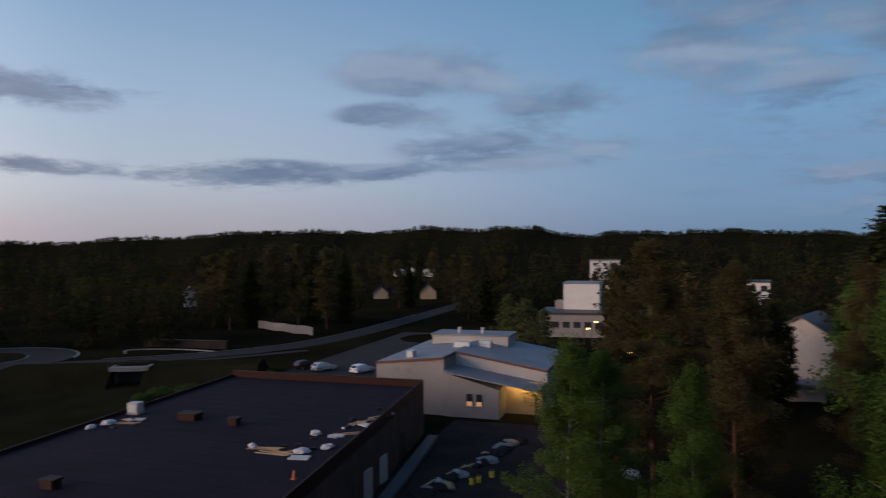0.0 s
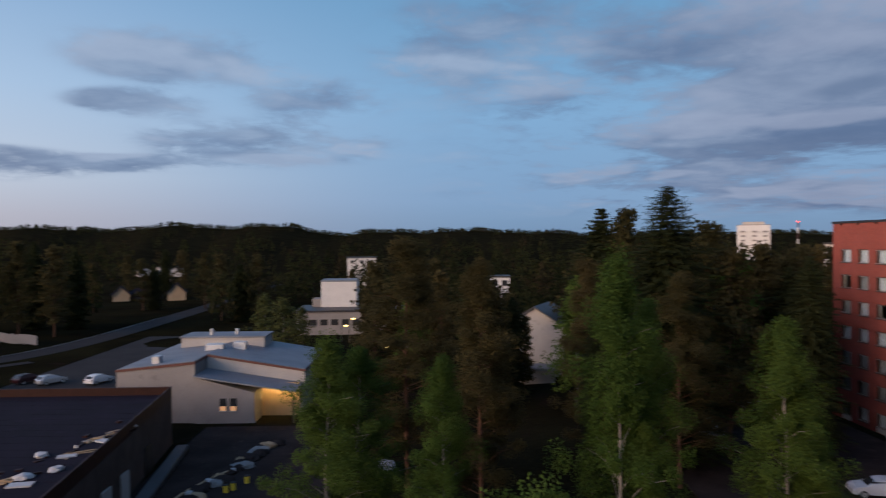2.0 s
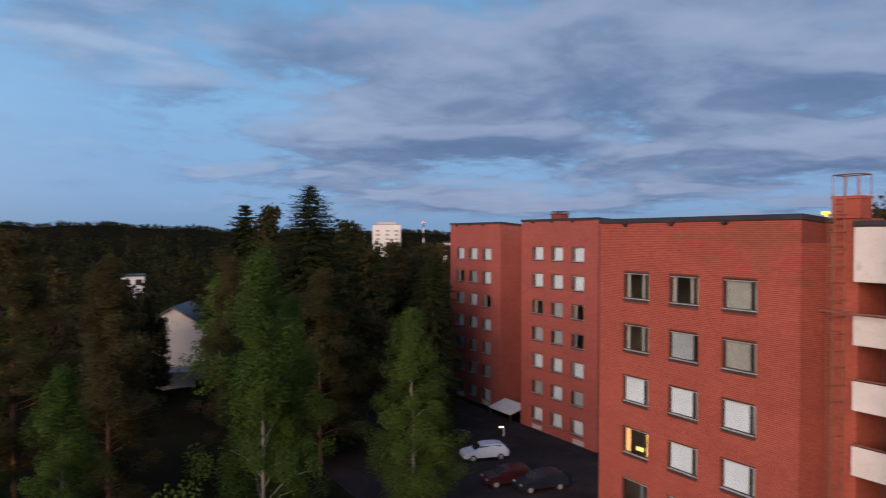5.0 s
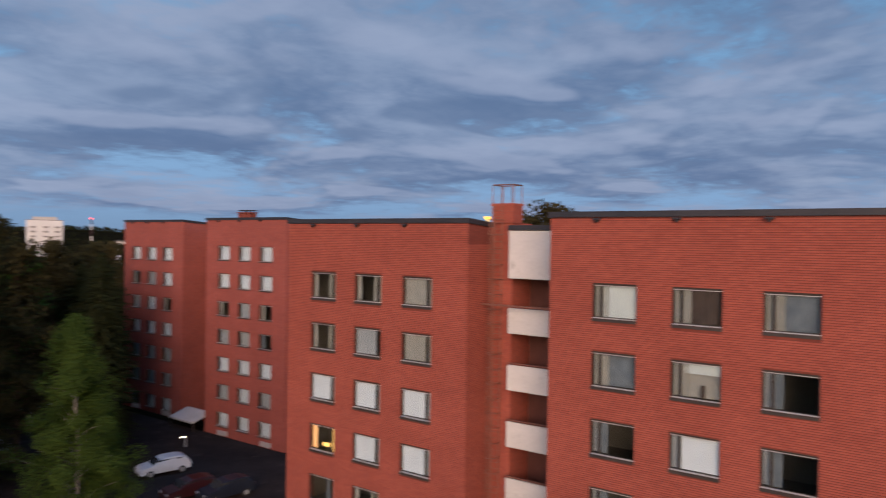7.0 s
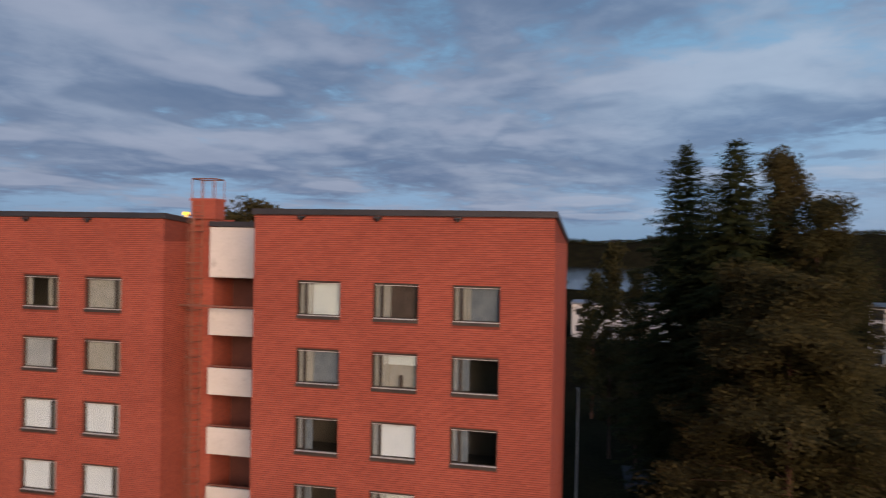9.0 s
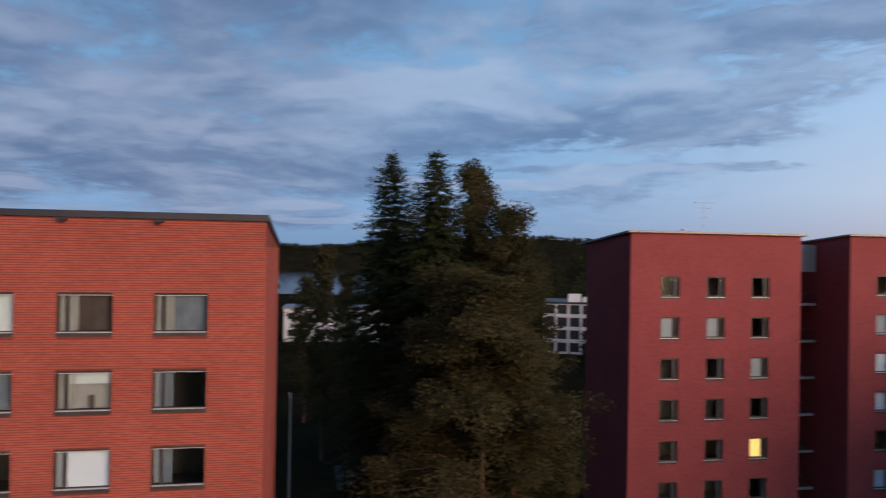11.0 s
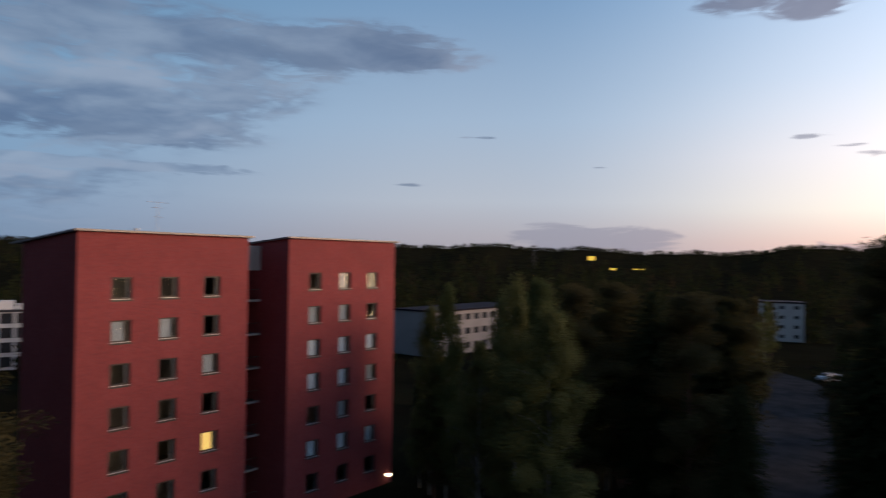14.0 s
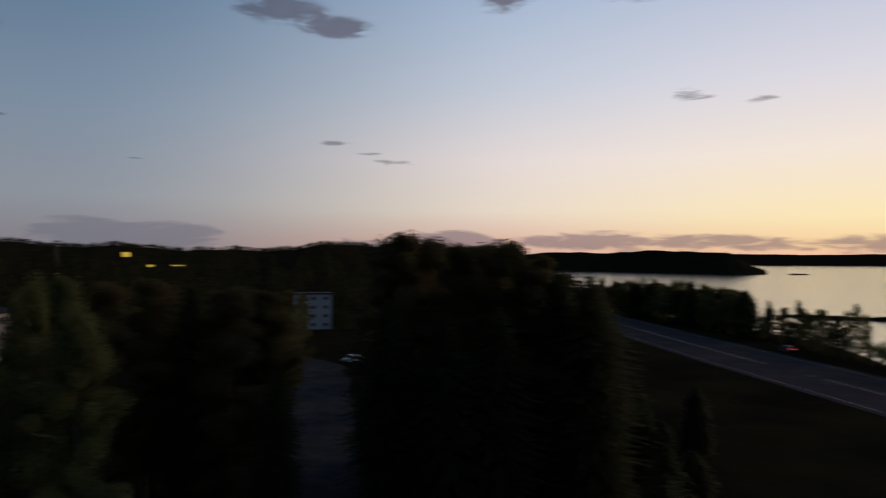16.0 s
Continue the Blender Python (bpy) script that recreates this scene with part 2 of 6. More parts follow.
def forest_leaves(name):
    """Mixed woods: dark spruce, olive and brownish crowns side by side."""
    m = leaves(name, (0.0065, 0.0092, 0.0042), (0.0130, 0.0160, 0.0068), 0.05)
    g = Nodes(m.node_tree)
    geo = g.node("ShaderNodeNewGeometry")
    at = geo.outputs["Position"]
    c = g.mix(g.span(g.noise(at, 0.09, 3, 0.6), 0.40, 0.62), (0.0140, 0.0180, 0.0085), (0.0320, 0.0355, 0.0145))
    c = g.mix(g.span(g.noise(at, 0.055, 3, 0.6, 0.5), 0.52, 0.64), c, (0.0330, 0.0250, 0.0145))
    c = g.mix(1.0, c, g.mix(geo.outputs["Random Per Island"], (0.85,) * 3, (1.15,) * 3), "MULTIPLY")
    for n in m.node_tree.nodes:
        if n.type == "BSDF_PRINCIPLED":
            g.put(n.inputs["Base Color"], c)
        elif n.type == "BSDF_TRANSLUCENT":
            g.put(n.inputs[0], c)
    return m


def pane_glass(name):
    m = bpy.data.materials.new(name)
    m.use_nodes = True
    g = Nodes(m.node_tree)
    clear, shine, mixer = g.node("ShaderNodeBsdfTransparent"), g.node("ShaderNodeBsdfGlossy"), g.node("ShaderNodeMixShader")
    clear.inputs[0].default_value = (0.86, 0.9, 0.9, 1)
    shine.inputs["Roughness"].default_value = 0.03
    rim = g.node("ShaderNodeLayerWeight")
    rim.inputs[0].default_value = 0.5
    g.put(mixer.inputs[0], g.math("ADD", g.math("MULTIPLY", g.math("POWER", rim.outputs["Facing"], 3.5), 0.55), 0.012))
    g.put(mixer.inputs[1], clear.outputs[0])
    g.put(mixer.inputs[2], shine.outputs[0])
    g.put(m.node_tree.nodes["Material Output"].inputs[0], mixer.outputs[0])
    return m


def lake_water():
    m = surface("lake_water", (0.015, 0.02, 0.025), (0.02, 0.028, 0.03), 0.01, 0.12, 0, 0, spec=0.5)
    g = Nodes(m.node_tree)
    where = g.node("ShaderNodeNewGeometry").outputs["Position"]
    b = g.node("ShaderNodeBump")
    b.inputs["Strength"].default_value, b.inputs["Distance"].default_value = 0.4, 0.3
    g.put(b.inputs["Height"], g.noise(where, 0.35, 4, 0.6))
    g.put(m.node_tree.nodes["Principled BSDF"].inputs["Normal"], b.outputs[0])
    return m


M = dict(
    brick=brick_skin("red_brick", (0.272, 0.0710, 0.0490), (0.230, 0.0570, 0.0405), (0.1583, 0.06582, 0.05987)),
    brick_far=brick_skin("weathered_red_brick", (0.2449, 0.07062, 0.05695), (0.206, 0.05641, 0.04702), (0.1437, 0.0642, 0.06686)),
    # darkened copy of the red brick: shade of recessed faces put into colour
    brick_darkened=brick_skin("darkened_red_brick", (0.1515, 0.04144, 0.03018), (0.1277, 0.03357, 0.02548), (0.09533, 0.03812, 0.03293)),
    brick_b=brick_skin("dark_red_brick", (0.200, 0.0430, 0.0435), (0.164, 0.0350, 0.0370), (0.150, 0.062, 0.070)),
    fascia=surface("dark_roof_edge_metal", (0.022, 0.022, 0.027), (0.032, 0.03, 0.035), 0.8, 0.5, 0.3, 0.05),
    edge=surface("pale_roof_edge_metal", (0.08598, 0.07782, 0.07782), (0.1064, 0.09828, 0.09828), 0.8, 0.4, 0.3, 0.05),
    felt=surface("bitumen_roof_felt", (0.006582, 0.005284, 0.01034), (0.01169, 0.008815, 0.01697), 0.25, 0.85, 0, 0.3, 20, 0.3, (0.01652, 0.01265, 0.0235)),
    panel=surface("white_balcony_panel", (0.409, 0.397, 0.391), (0.471, 0.459, 0.453), 0.6, 0.6, 0, 0.05, 14, 0.4, (0.347, 0.335, 0.329)),
    slab=surface("concrete_slab", (0.144, 0.14, 0.135), (0.189, 0.184, 0.18), 0.8, 0.85, 0, 0.2),
    frame=surface("dark_window_frame", (0.021, 0.0168, 0.015), (0.033, 0.027, 0.024), 2, 0.5, 0, 0.03),
    sill=surface("sheet_metal_sill", (0.385, 0.385, 0.399), (0.455, 0.455, 0.469), 2, 0.35, 0.4, 0.03),
    blind=surface("white_roller_blind", (0.50, 0.55, 0.63), (0.56, 0.61, 0.69), 1.2, 0.7, 0, 0.03),
    grey_blind=surface("grey_blind", (0.243, 0.262, 0.291), (0.3, 0.32, 0.353), 1.2, 0.7, 0, 0.03),
    curtain=surface("cream_curtain", (0.2232, 0.2208, 0.2108), (0.2852, 0.2816, 0.272), 3.0, 0.9, 0, 0.1),
    pale_blind=surface("pale_blue_blind", (0.414, 0.46, 0.483), (0.506, 0.552, 0.564), 1.2, 0.7, 0, 0.03),
    blue_sheer_reflect=surface("blue_grey_sheer_reflection", (0.09, 0.11, 0.14), (0.14, 0.165, 0.20), 2.0, 0.8, 0, 0.05),
    dark_curtain=surface("brown_curtain", (0.05, 0.0375, 0.035), (0.075, 0.055, 0.05), 3.0, 0.9, 0, 0.1),
    room=surface("room_wall", (0.13, 0.12, 0.11), (0.17, 0.155, 0.14), 0.5, 0.9, 0, 0.0),
    # blinds, curtains and panes in these two glow themselves, replacing room lamps
    lit_warm=glowing("lit_lower_pane", (1.0, 0.55, 0.25), 0.2),
    lit=glowing("lit_room", (1.0, 0.62, 0.18), 1.0),
    glass=pane_glass("window_glass"),
    black_glass=surface("dark_far_pane", (0.02, 0.022, 0.025), (0.03, 0.032, 0.036), 2, 0.12, 0, 0.0),
    steel=surface("rusty_ladder_steel", (0.16, 0.07, 0.05), (0.22, 0.10, 0.08), 4, 0.6, 0.5, 0.1),
    galv=surface("galvanised_steel", (0.45, 0.46, 0.48), (0.55, 0.56, 0.58), 3, 0.4, 0.7, 0.05),
    wall_pale=surface("pale_render", (0.281, 0.271, 0.267), (0.327, 0.318, 0.309), 0.3, 0.85, 0, 0.15, 18, 0.3, (0.234, 0.224, 0.22)),
    wall_grey=surface("light_grey_cladding", (0.165, 0.157, 0.157), (0.194, 0.187, 0.187), 0.3, 0.8, 0, 0.1, 18, 0.3, (0.143, 0.135, 0.135)),
    wall_white=surface("white_render", (0.406, 0.406, 0.412), (0.464, 0.464, 0.464), 0.25, 0.8, 0, 0.1),
    wall_dark=surface("dark_brown_cladding", (0.049, 0.03724, 0.03332), (0.0735, 0.0539, 0.049), 0.4, 0.8, 0, 0.2),
    wall_yellow=surface("ochre_boards", (0.3024, 0.2175, 0.1331), (0.3513, 0.2535, 0.1569), 0.5, 0.8, 0, 0.1),
    # trim paint, darkened further to carry the shade of the balcony recess
    red_trim=surface("red_brown_trim", (0.0728, 0.0228, 0.0182), (0.0910, 0.0319, 0.0250), 1, 0.6, 0, 0.05),
    sheet=surface("grey_sheet_roof", (0.12, 0.132, 0.156), (0.162, 0.174, 0.198), 0.3, 0.55, 0.2, 0.08),
    tin_dark=surface("dark_sheet_roof", (0.035, 0.0385, 0.0455), (0.056, 0.0595, 0.0665), 0.3, 0.5, 0.2, 0.08),
    asphalt=surface("asphalt", (0.027, 0.026, 0.028), (0.036, 0.035, 0.036), 0.15, 0.85, 0, 0.3, 40, 0.3, (0.045, 0.043, 0.043)),
    gravel=surface("dark_gravel_drive", (0.028, 0.027, 0.028), (0.050, 0.047, 0.046), 0.3, 0.9, 0, 0.4, 30),
    paint_line=surface("worn_road_paint", (0.080, 0.080, 0.080), (0.125, 0.125, 0.125), 1.5, 0.7, 0, 0.1),
    kerb=surface("granite_kerb", (0.144, 0.144, 0.15), (0.204, 0.204, 0.21), 1.2, 0.8, 0, 0.2),
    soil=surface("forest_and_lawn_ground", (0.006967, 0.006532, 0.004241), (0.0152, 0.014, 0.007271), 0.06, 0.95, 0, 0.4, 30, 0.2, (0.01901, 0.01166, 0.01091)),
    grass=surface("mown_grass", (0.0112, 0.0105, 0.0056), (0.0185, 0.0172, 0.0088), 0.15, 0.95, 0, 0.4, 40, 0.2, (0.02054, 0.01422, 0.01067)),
    road_dark=surface("worn_dark_asphalt", (0.030, 0.028, 0.030), (0.042, 0.039, 0.041), 0.15, 0.9, 0, 0.3, 40, 0.0, (0.052, 0.049, 0.050)),
    yard=surface("dirty_yard_ground", (0.023, 0.0182, 0.0172), (0.036, 0.028, 0.026), 0.25, 0.9, 0, 0.4, 20, 0.0, (0.048, 0.037, 0.033)),
    bark_pine=surface("pine_bark", (0.050, 0.023, 0.014), (0.070, 0.033, 0.020), 3, 0.9, 0, 0.5),
    bark_dark=surface("spruce_bark", (0.05, 0.04, 0.032), (0.085, 0.065, 0.05), 3, 0.9, 0, 0.5),
    bark_birch=surface("birch_bark", (0.0975, 0.0949, 0.08775), (0.143, 0.1365, 0.1268), 2.5, 0.85, 0, 0.3, 6, 0.3, (0.0195, 0.01755, 0.0156)),
    spruce=leaves("spruce_needles", (0.01824, 0.02349, 0.01073), (0.03174, 0.04002, 0.01733)),
    pine=leaves("pine_needles", (0.034, 0.0315, 0.0145), (0.062, 0.055, 0.025)),
    birch=leaves("birch_leaves", (0.034, 0.061, 0.0135), (0.058, 0.098, 0.021)),
    # birch leaves again, tone shifted to stand in for the light on these trees
    alder=leaves("olive_birch_leaves", (0.056, 0.064, 0.025), (0.098, 0.108, 0.041)),
    bush=leaves("shrub_leaves", (0.024, 0.054, 0.0108), (0.06, 0.108, 0.024)),
    wood_far=forest_leaves("mixed_forest_leaves"),
    water=lake_water(),
    car_white=surface("white_car_paint", (0.504, 0.504, 0.518), (0.546, 0.546, 0.56), 2, 0.25, 0, 0.0, spec=0.6),
    car_red=surface("dark_red_car_paint", (0.022, 0.005, 0.007), (0.028, 0.0065, 0.008), 2, 0.3, 0, 0.0, spec=0.4),
    car_blue=surface("dark_blue_car_paint", (0.008, 0.010, 0.018), (0.011, 0.014, 0.023), 2, 0.35, 0, 0.0, spec=0.25),
    car_grey=surface("silver_car_paint", (0.36, 0.37, 0.39), (0.42, 0.43, 0.45), 2, 0.25, 0.4, 0.0, spec=0.6),
    tyre=surface("tyre_rubber", (0.012, 0.012, 0.0128), (0.02, 0.02, 0.0208), 4, 0.8, 0, 0.1),
    plastic_white=surface("white_tarpaulin", (0.3168, 0.3168, 0.3264), (0.3744, 0.3744, 0.384), 2, 0.5, 0, 0.2),
    plank=surface("sawn_planks", (0.238, 0.154, 0.084), (0.322, 0.224, 0.126), 2, 0.8, 0, 0.2),
    rust=surface("brown_painted_metal", (0.018, 0.0062, 0.0052), (0.026, 0.0092, 0.0074), 1.5, 0.6, 0.2, 0.1),
    yellow=surface("yellow_plastic", (0.62, 0.42, 0.03), (0.7, 0.5, 0.05), 2, 0.5, 0, 0.05),
    orange=surface("orange_plastic", (0.275, 0.06, 0.015), (0.31, 0.075, 0.02), 2, 0.5, 0, 0.05),
    lamp_warm=glowing("warm_lamp", (1.0, 0.72, 0.25), 4.5),
    sign_light=glowing("sign_light", (1.0, 0.62, 0.08), 1.1),
    lamp_white=glowing("white_lamp", (1.0, 0.86, 0.6), 8.0),
    lamp_red=glowing("red_lamp", (1.0, 0.05, 0.04), 5.0),
    entrance=glowing("entrance_light", (1.0, 0.62, 0.2), 40.0),
)

for key, gloss in (("soil", 0.0), ("grass", 0.0), ("gravel", 0.0), ("road_dark", 0.0), ("asphalt", 0.03), ("felt", 0.08), ("brick", 0.15), ("brick_far", 0.15), ("brick_darkened", 0.1), ("alder", 0.02), ("brick_b", 0.15),
                   ("wood_far", 0.0), ("spruce", 0.02), ("pine", 0.02), ("birch", 0.05), ("bush", 0.1), ("rust", 0.15), ("sheet", 0.25), ("wall_dark", 0.1)):
    M[key].node_tree.nodes["Principled BSDF"].inputs["Specular IOR Level"].default_value = gloss


# ---- building blocks ----
def box(bm, x0, x1, y0, y1, z0, z1, turn=None):
    v = [bm.verts.new((x, y, z)) for z in (z0, z1) for y in (y0, y1) for x in (x0, x1)]
    for f in ((0, 2, 3, 1), (4, 5, 7, 6), (0, 1, 5, 4), (2, 6, 7, 3), (0, 4, 6, 2), (1, 3, 7, 5)):
        bm.faces.new([v[i] for i in f])
    if turn:
        for q in v:
            q.co = turn @ q.co
    return v


def tube(bm, a, b, ra, rb, sides=8):
    a, b = Vector(a), Vector(b)
    q = (b - a).to_track_quat("Z", "Y")
    rings = []
    for c, r in ((a, ra), (b, rb)):
        rings.append([bm.verts.new(c + q @ Vector((r * math.cos(6.2832 * i / sides), r * math.sin(6.2832 * i / sides), 0))) for i in range(sides)])
    for i in range(sides):
        j = (i + 1) % sides
        bm.faces.new((rings[0][i], rings[0][j], rings[1][j], rings[1][i]))
    bm.faces.new(rings[0][::-1])
    bm.faces.new(rings[1])


def mesh_of(name, bm, material, soft=0.0):
    if soft:
        bmesh.ops.bevel(bm, geom=bm.edges[:], offset=soft, segments=2, affect="EDGES")
    bmesh.ops.recalc_face_normals(bm, faces=bm.faces[:])
    me = bpy.data.meshes.new(name)
    bm.to_mesh(me)
    bm.free()
    me.materials.append(material)
    return me


def quick_mesh(name, verts, faces, material):
    me = bpy.data.meshes.new(name)
    me.from_pydata([tuple(v) for v in verts], [], [tuple(f) for f in faces])
    me.materials.append(material)
    me.update()
    return me


def part(name, bm, material, parent, label="", soft=0.0):
    me = bm if isinstance(bm, bpy.types.Mesh) else mesh_of(name, bm, material, soft)
    ob = new(name, me)
    ob.parent = parent
    if label:
        tagged(ob, label)
    return ob


def boxes(*rows):
    bm = bmesh.new()
    for r in rows:
        box(bm, *r)
    return bm


def thing(name, label, category, at=(0, 0, 0), turn=0.0, group="", kind=""):
    ob = new(name)
    ob.matrix_basis = pose(*at, 0, 0, turn)
    return tagged(ob, label, category, group, kind)


def around(yaw, d, z=0.0):
    """A place by its bearing from +y and its distance from the middle of the place."""
    return (-math.sin(radians(yaw)) * d, math.cos(radians(yaw)) * d, z)


# ---- ground, water, roads ----
LAKE = -3.0


def step(v, a, b):
    k = np.clip((v - a) / (b - a), 0, 1)
    return k * k * (3 - 2 * k)


def bearing(x, y):
    """Degrees round from +y, from 100 down to -260."""
    a = np.degrees(np.arctan2(-x, y))
    return np.where(a > 100, a - 360, a)


def lake_share(x, y):
    """1 over the lake, 0 on land."""
    a, r = bearing(x, y), np.hypot(x, y)
    near = np.interp(a, [-215, -211, -207, -202, -195, -186], [150, 168, 208, 242, 290, 330])
    west = step(a, -183.5, -186.5) * step(r, near, near + 30)
    cape = np.interp(a, [-203, -201, -197, -192, -188], [1330, 1330, 1440, 1600, 1650])
    point = step(a, -204.0, -200.8) * step(a, -160.0, -185.0) * step(r, cape - 30, cape + 110) * step(r, 2700, 2450)   # wooded headland
    shore = step(r, 4350, 4650)
    west = west * (1 - point) * (1 - shore)
    bay = step(a, -85, -88.0) * step(a, -103, -99) * step(r, 330, 390) * step(r, 900, 780)
    return np.maximum(west, bay)


SKYLINE = ((-260, 0.9), (-214, 0.6), (-207, 0.65), (-203, 0.7), (-198, 1.0), (-187, 1.1), (-174, 1.35), (-170.7, 1.45), (-167, 1.15), (-163.5, 0.9), (-157, 1.1), (-150, 1.25), (-145.4, 1.4),
           (-139.6, 1.2), (-125, 1.2), (-111.8, 1.3), (-107, 1.35), (-99, 1.1), (-93, 0.6), (-88, 0.5), (-70, 0.9), (-30, 0.6), (-12, 0.6), (-7, 0.95), (-2, 0.95), (2, 1.0), (6.5, 0.7),
           (10.5, 1.35), (19, 1.4), (23, 1.2), (26, 1.1), (30, 1.35), (34, 1.1), (40, 0.8), (45, 0.6), (50, 0.4), (100, 0.9))


def land(x, y):
    a, r = bearing(x, y), np.hypot(x, y)
    crest = np.interp(a, [k[0] for k in SKYLINE], [k[1] for k in SKYLINE])
    wave = 2.0 * np.sin(a * 0.83 + r * 0.004) + 1.2 * np.sin(a * 2.1 + r * 0.01)
    hill = step(r, 240, 1150) * (21 + 1150 * np.tan(np.radians(crest)) - 5.5) + step(r, 300, 700) * wave - step(r, 1300, 2600) * 14
    hill = np.maximum(hill, 0)
    z = hill + 0.25 * np.sin(x * 0.043) * np.sin(y * 0.037) * step(r, 130, 190)
    z = z + 46 * step(r, 4350, 4750) * step(a, -188, -200) + 8 * step(r, 1300, 1550) * step(r, 2700, 2300) * step(a, -204, -199) * step(a, -180, -190)   # far shore of the lake
    z = z + 0.95 * step(x, 6, 20) * step(y, 28, 39) * step(x, 105, 75) * step(y, 150, 110)   # terrace of the far houses
    lake = lake_share(x, y)
    return z * (1 - lake) + (LAKE - 4.0) * lake


def build_ground():
    radii = np.concatenate([np.linspace(0, 220, 45), np.geomspace(228, 4900, 95)])
    angles = np.linspace(0, 2 * np.pi, 361)[:-1]
    rr, aa = np.meshgrid(radii, angles, indexing="ij")
    x, y = -np.sin(aa) * rr, np.cos(aa) * rr
    verts = np.stack([x, y, land(x, y)], -1).reshape(-1, 3)
    n = len(angles)
    i, j = np.meshgrid(np.arange(len(radii) - 1), np.arange(n), indexing="ij")
    k = (j + 1) % n
    faces = np.stack([i * n + j, i * n + k, (i + 1) * n + k, (i + 1) * n + j], -1).reshape(-1, 4)
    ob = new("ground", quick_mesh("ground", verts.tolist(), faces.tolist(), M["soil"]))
    ob.data.polygons.foreach_set("use_smooth", np.ones(len(faces), dtype=bool))
    tagged(ob, "dark grassy and wooded ground rising to low hills", "ground", kind="structure")
    bm = bmesh.new()
    ring = [bm.verts.new((4800 * math.cos(q * 0.0982), 4800 * math.sin(q * 0.0982), LAKE)) for q in range(64)]
    bm.faces.new(ring)
    tagged(new("water", mesh_of("water", bm, M["water"])), "calm lake mirroring the pale evening sky", "water", kind="structure")


def strip(name, points, width, z, material, label, category, depth=0.0):
    """A road-like band along a line of points."""
    p = [Vector((a, b, 0)) for a, b in points]
    fine = []
    for q in range(len(p) - 1):
        a, b, c, d = p[max(q - 1, 0)], p[q], p[q + 1], p[min(q + 2, len(p) - 1)]
        for s in range(8):
            u = s / 8
            fine.append(0.5 * ((2 * b) + (c - a) * u + (2 * a - 5 * b + 4 * c - d) * u * u + (3 * b - a - 3 * c + d) * u ** 3))
    fine.append(p[-1])
    verts, faces = [], []
    for q, c in enumerate(fine):
        along = (fine[min(q + 1, len(fine) - 1)] - fine[max(q - 1, 0)]).normalized()
        off = Vector((-along.y, along.x, 0)) * width / 2
        for v in (c + off, c - off):
            g = float(land(np.array(v.x), np.array(v.y)))
            verts += [(v.x, v.y, g + z), (v.x, v.y, g + z - 0.4)]
        if q:
            o = 4 * q
            faces += [(o - 4, o - 2, o + 2, o), (o - 4, o, o + 1, o - 3), (o - 2, o - 1, o + 3, o + 2)]
    return tagged(new(name, quick_mesh(name, verts, faces, material)), label, category, kind="structure")


def plate(name, x0, x1, y0, y1, z, material, label, category):
    ob = new(name, mesh_of(name, boxes((x0, x1, y0, y1, z - 0.4, z)), material))
    return tagged(ob, label, category, kind="structure")


build_ground()
strip("road_1", [(-108, 99), (-99, 105), (-90, 112.5), (-81, 123), (-74.5, 137), (-71.5, 160), (-71, 207), (-71, 262), (-70, 330)], 6.6, 0.05, M["asphalt"], "two-lane asphalt road in evening shade", "road")
strip("road_edge_line", [(-103, 107.5), (-93, 115.5), (-84.3, 125.5), (-78, 138.5), (-75, 160), (-74.4, 200)], 0.22, 0.07, M["paint_line"], "worn white edge line of the road", "road marking")
strip("road_3", [(-134, 92), (-150, 82), (-175, 70)], 8, 0.05, M["asphalt"], "asphalt road leaving a roundabout", "road")
strip("pavement_1", [(-101, 95), (-92, 102), (-80, 115), (-70, 127)], 2.4, 0.06, M["asphalt"], "asphalt footpath beside the road", "pavement")


def disc(name, at, radius, z0, z1, material, label, category):
    bm = bmesh.new()
    low, top = [[bm.verts.new((at[0] + radius * math.cos(math.pi * q / 36), at[1] + radius * math.sin(math.pi * q / 36), z)) for q in range(72)] for z in (z0, z1)]
    bm.faces.new(top)
    for q in range(72):
        bm.faces.new((low[q], low[(q + 1) % 72], top[(q + 1) % 72], top[q]))
    return tagged(new(name, mesh_of(name, bm, material)), label, category, kind="structure")


ROUND = (-124, 100)
disc("roundabout", ROUND, 16, -0.3, 0.08, M["asphalt"], "round asphalt junction in evening shade", "roundabout")
disc("roundabout_kerb", ROUND, 7.6, -0.3, 0.2, M["kerb"], "granite kerb ring round the traffic island", "kerb")
disc("traffic_island", ROUND, 7.3, -0.3, 0.3, M["grass"], "dark grassy traffic island", "traffic island")
strip("roundabout_edge", [(ROUND[0] + 16.2 * math.cos(math.radians(q)), ROUND[1] + 16.2 * math.sin(math.radians(q))) for q in range(25, 160, 9)], 0.4, 0.2, M["kerb"], "pale granite kerb round the junction", "kerb")
strip("bay_kerb", [(-103, 113.5), (-106.5, 118), (-102, 121), (-95, 121.8), (-88, 121)], 0.4, 0.18, M["kerb"], "pale granite kerb of a lay-by", "kerb")
strip("road_2", [(-36, -420), (-44, -330), (-51, -262), (-58, -192), (-65, -132), (-73, -70), (-84, 20)], 23, 0.06, M["road_dark"], "wide lakeside asphalt road", "road")
for shift in (-10.4, -0.4, 0.4, 9.8):
    strip("lane_line", [(-44 + shift, -330), (-51 + shift, -262), (-58 + shift, -192), (-65 + shift, -132), (-73 + shift, -70)], 0.13, 0.075, M["paint_line"], "worn white line on the lakeside road", "road marking")
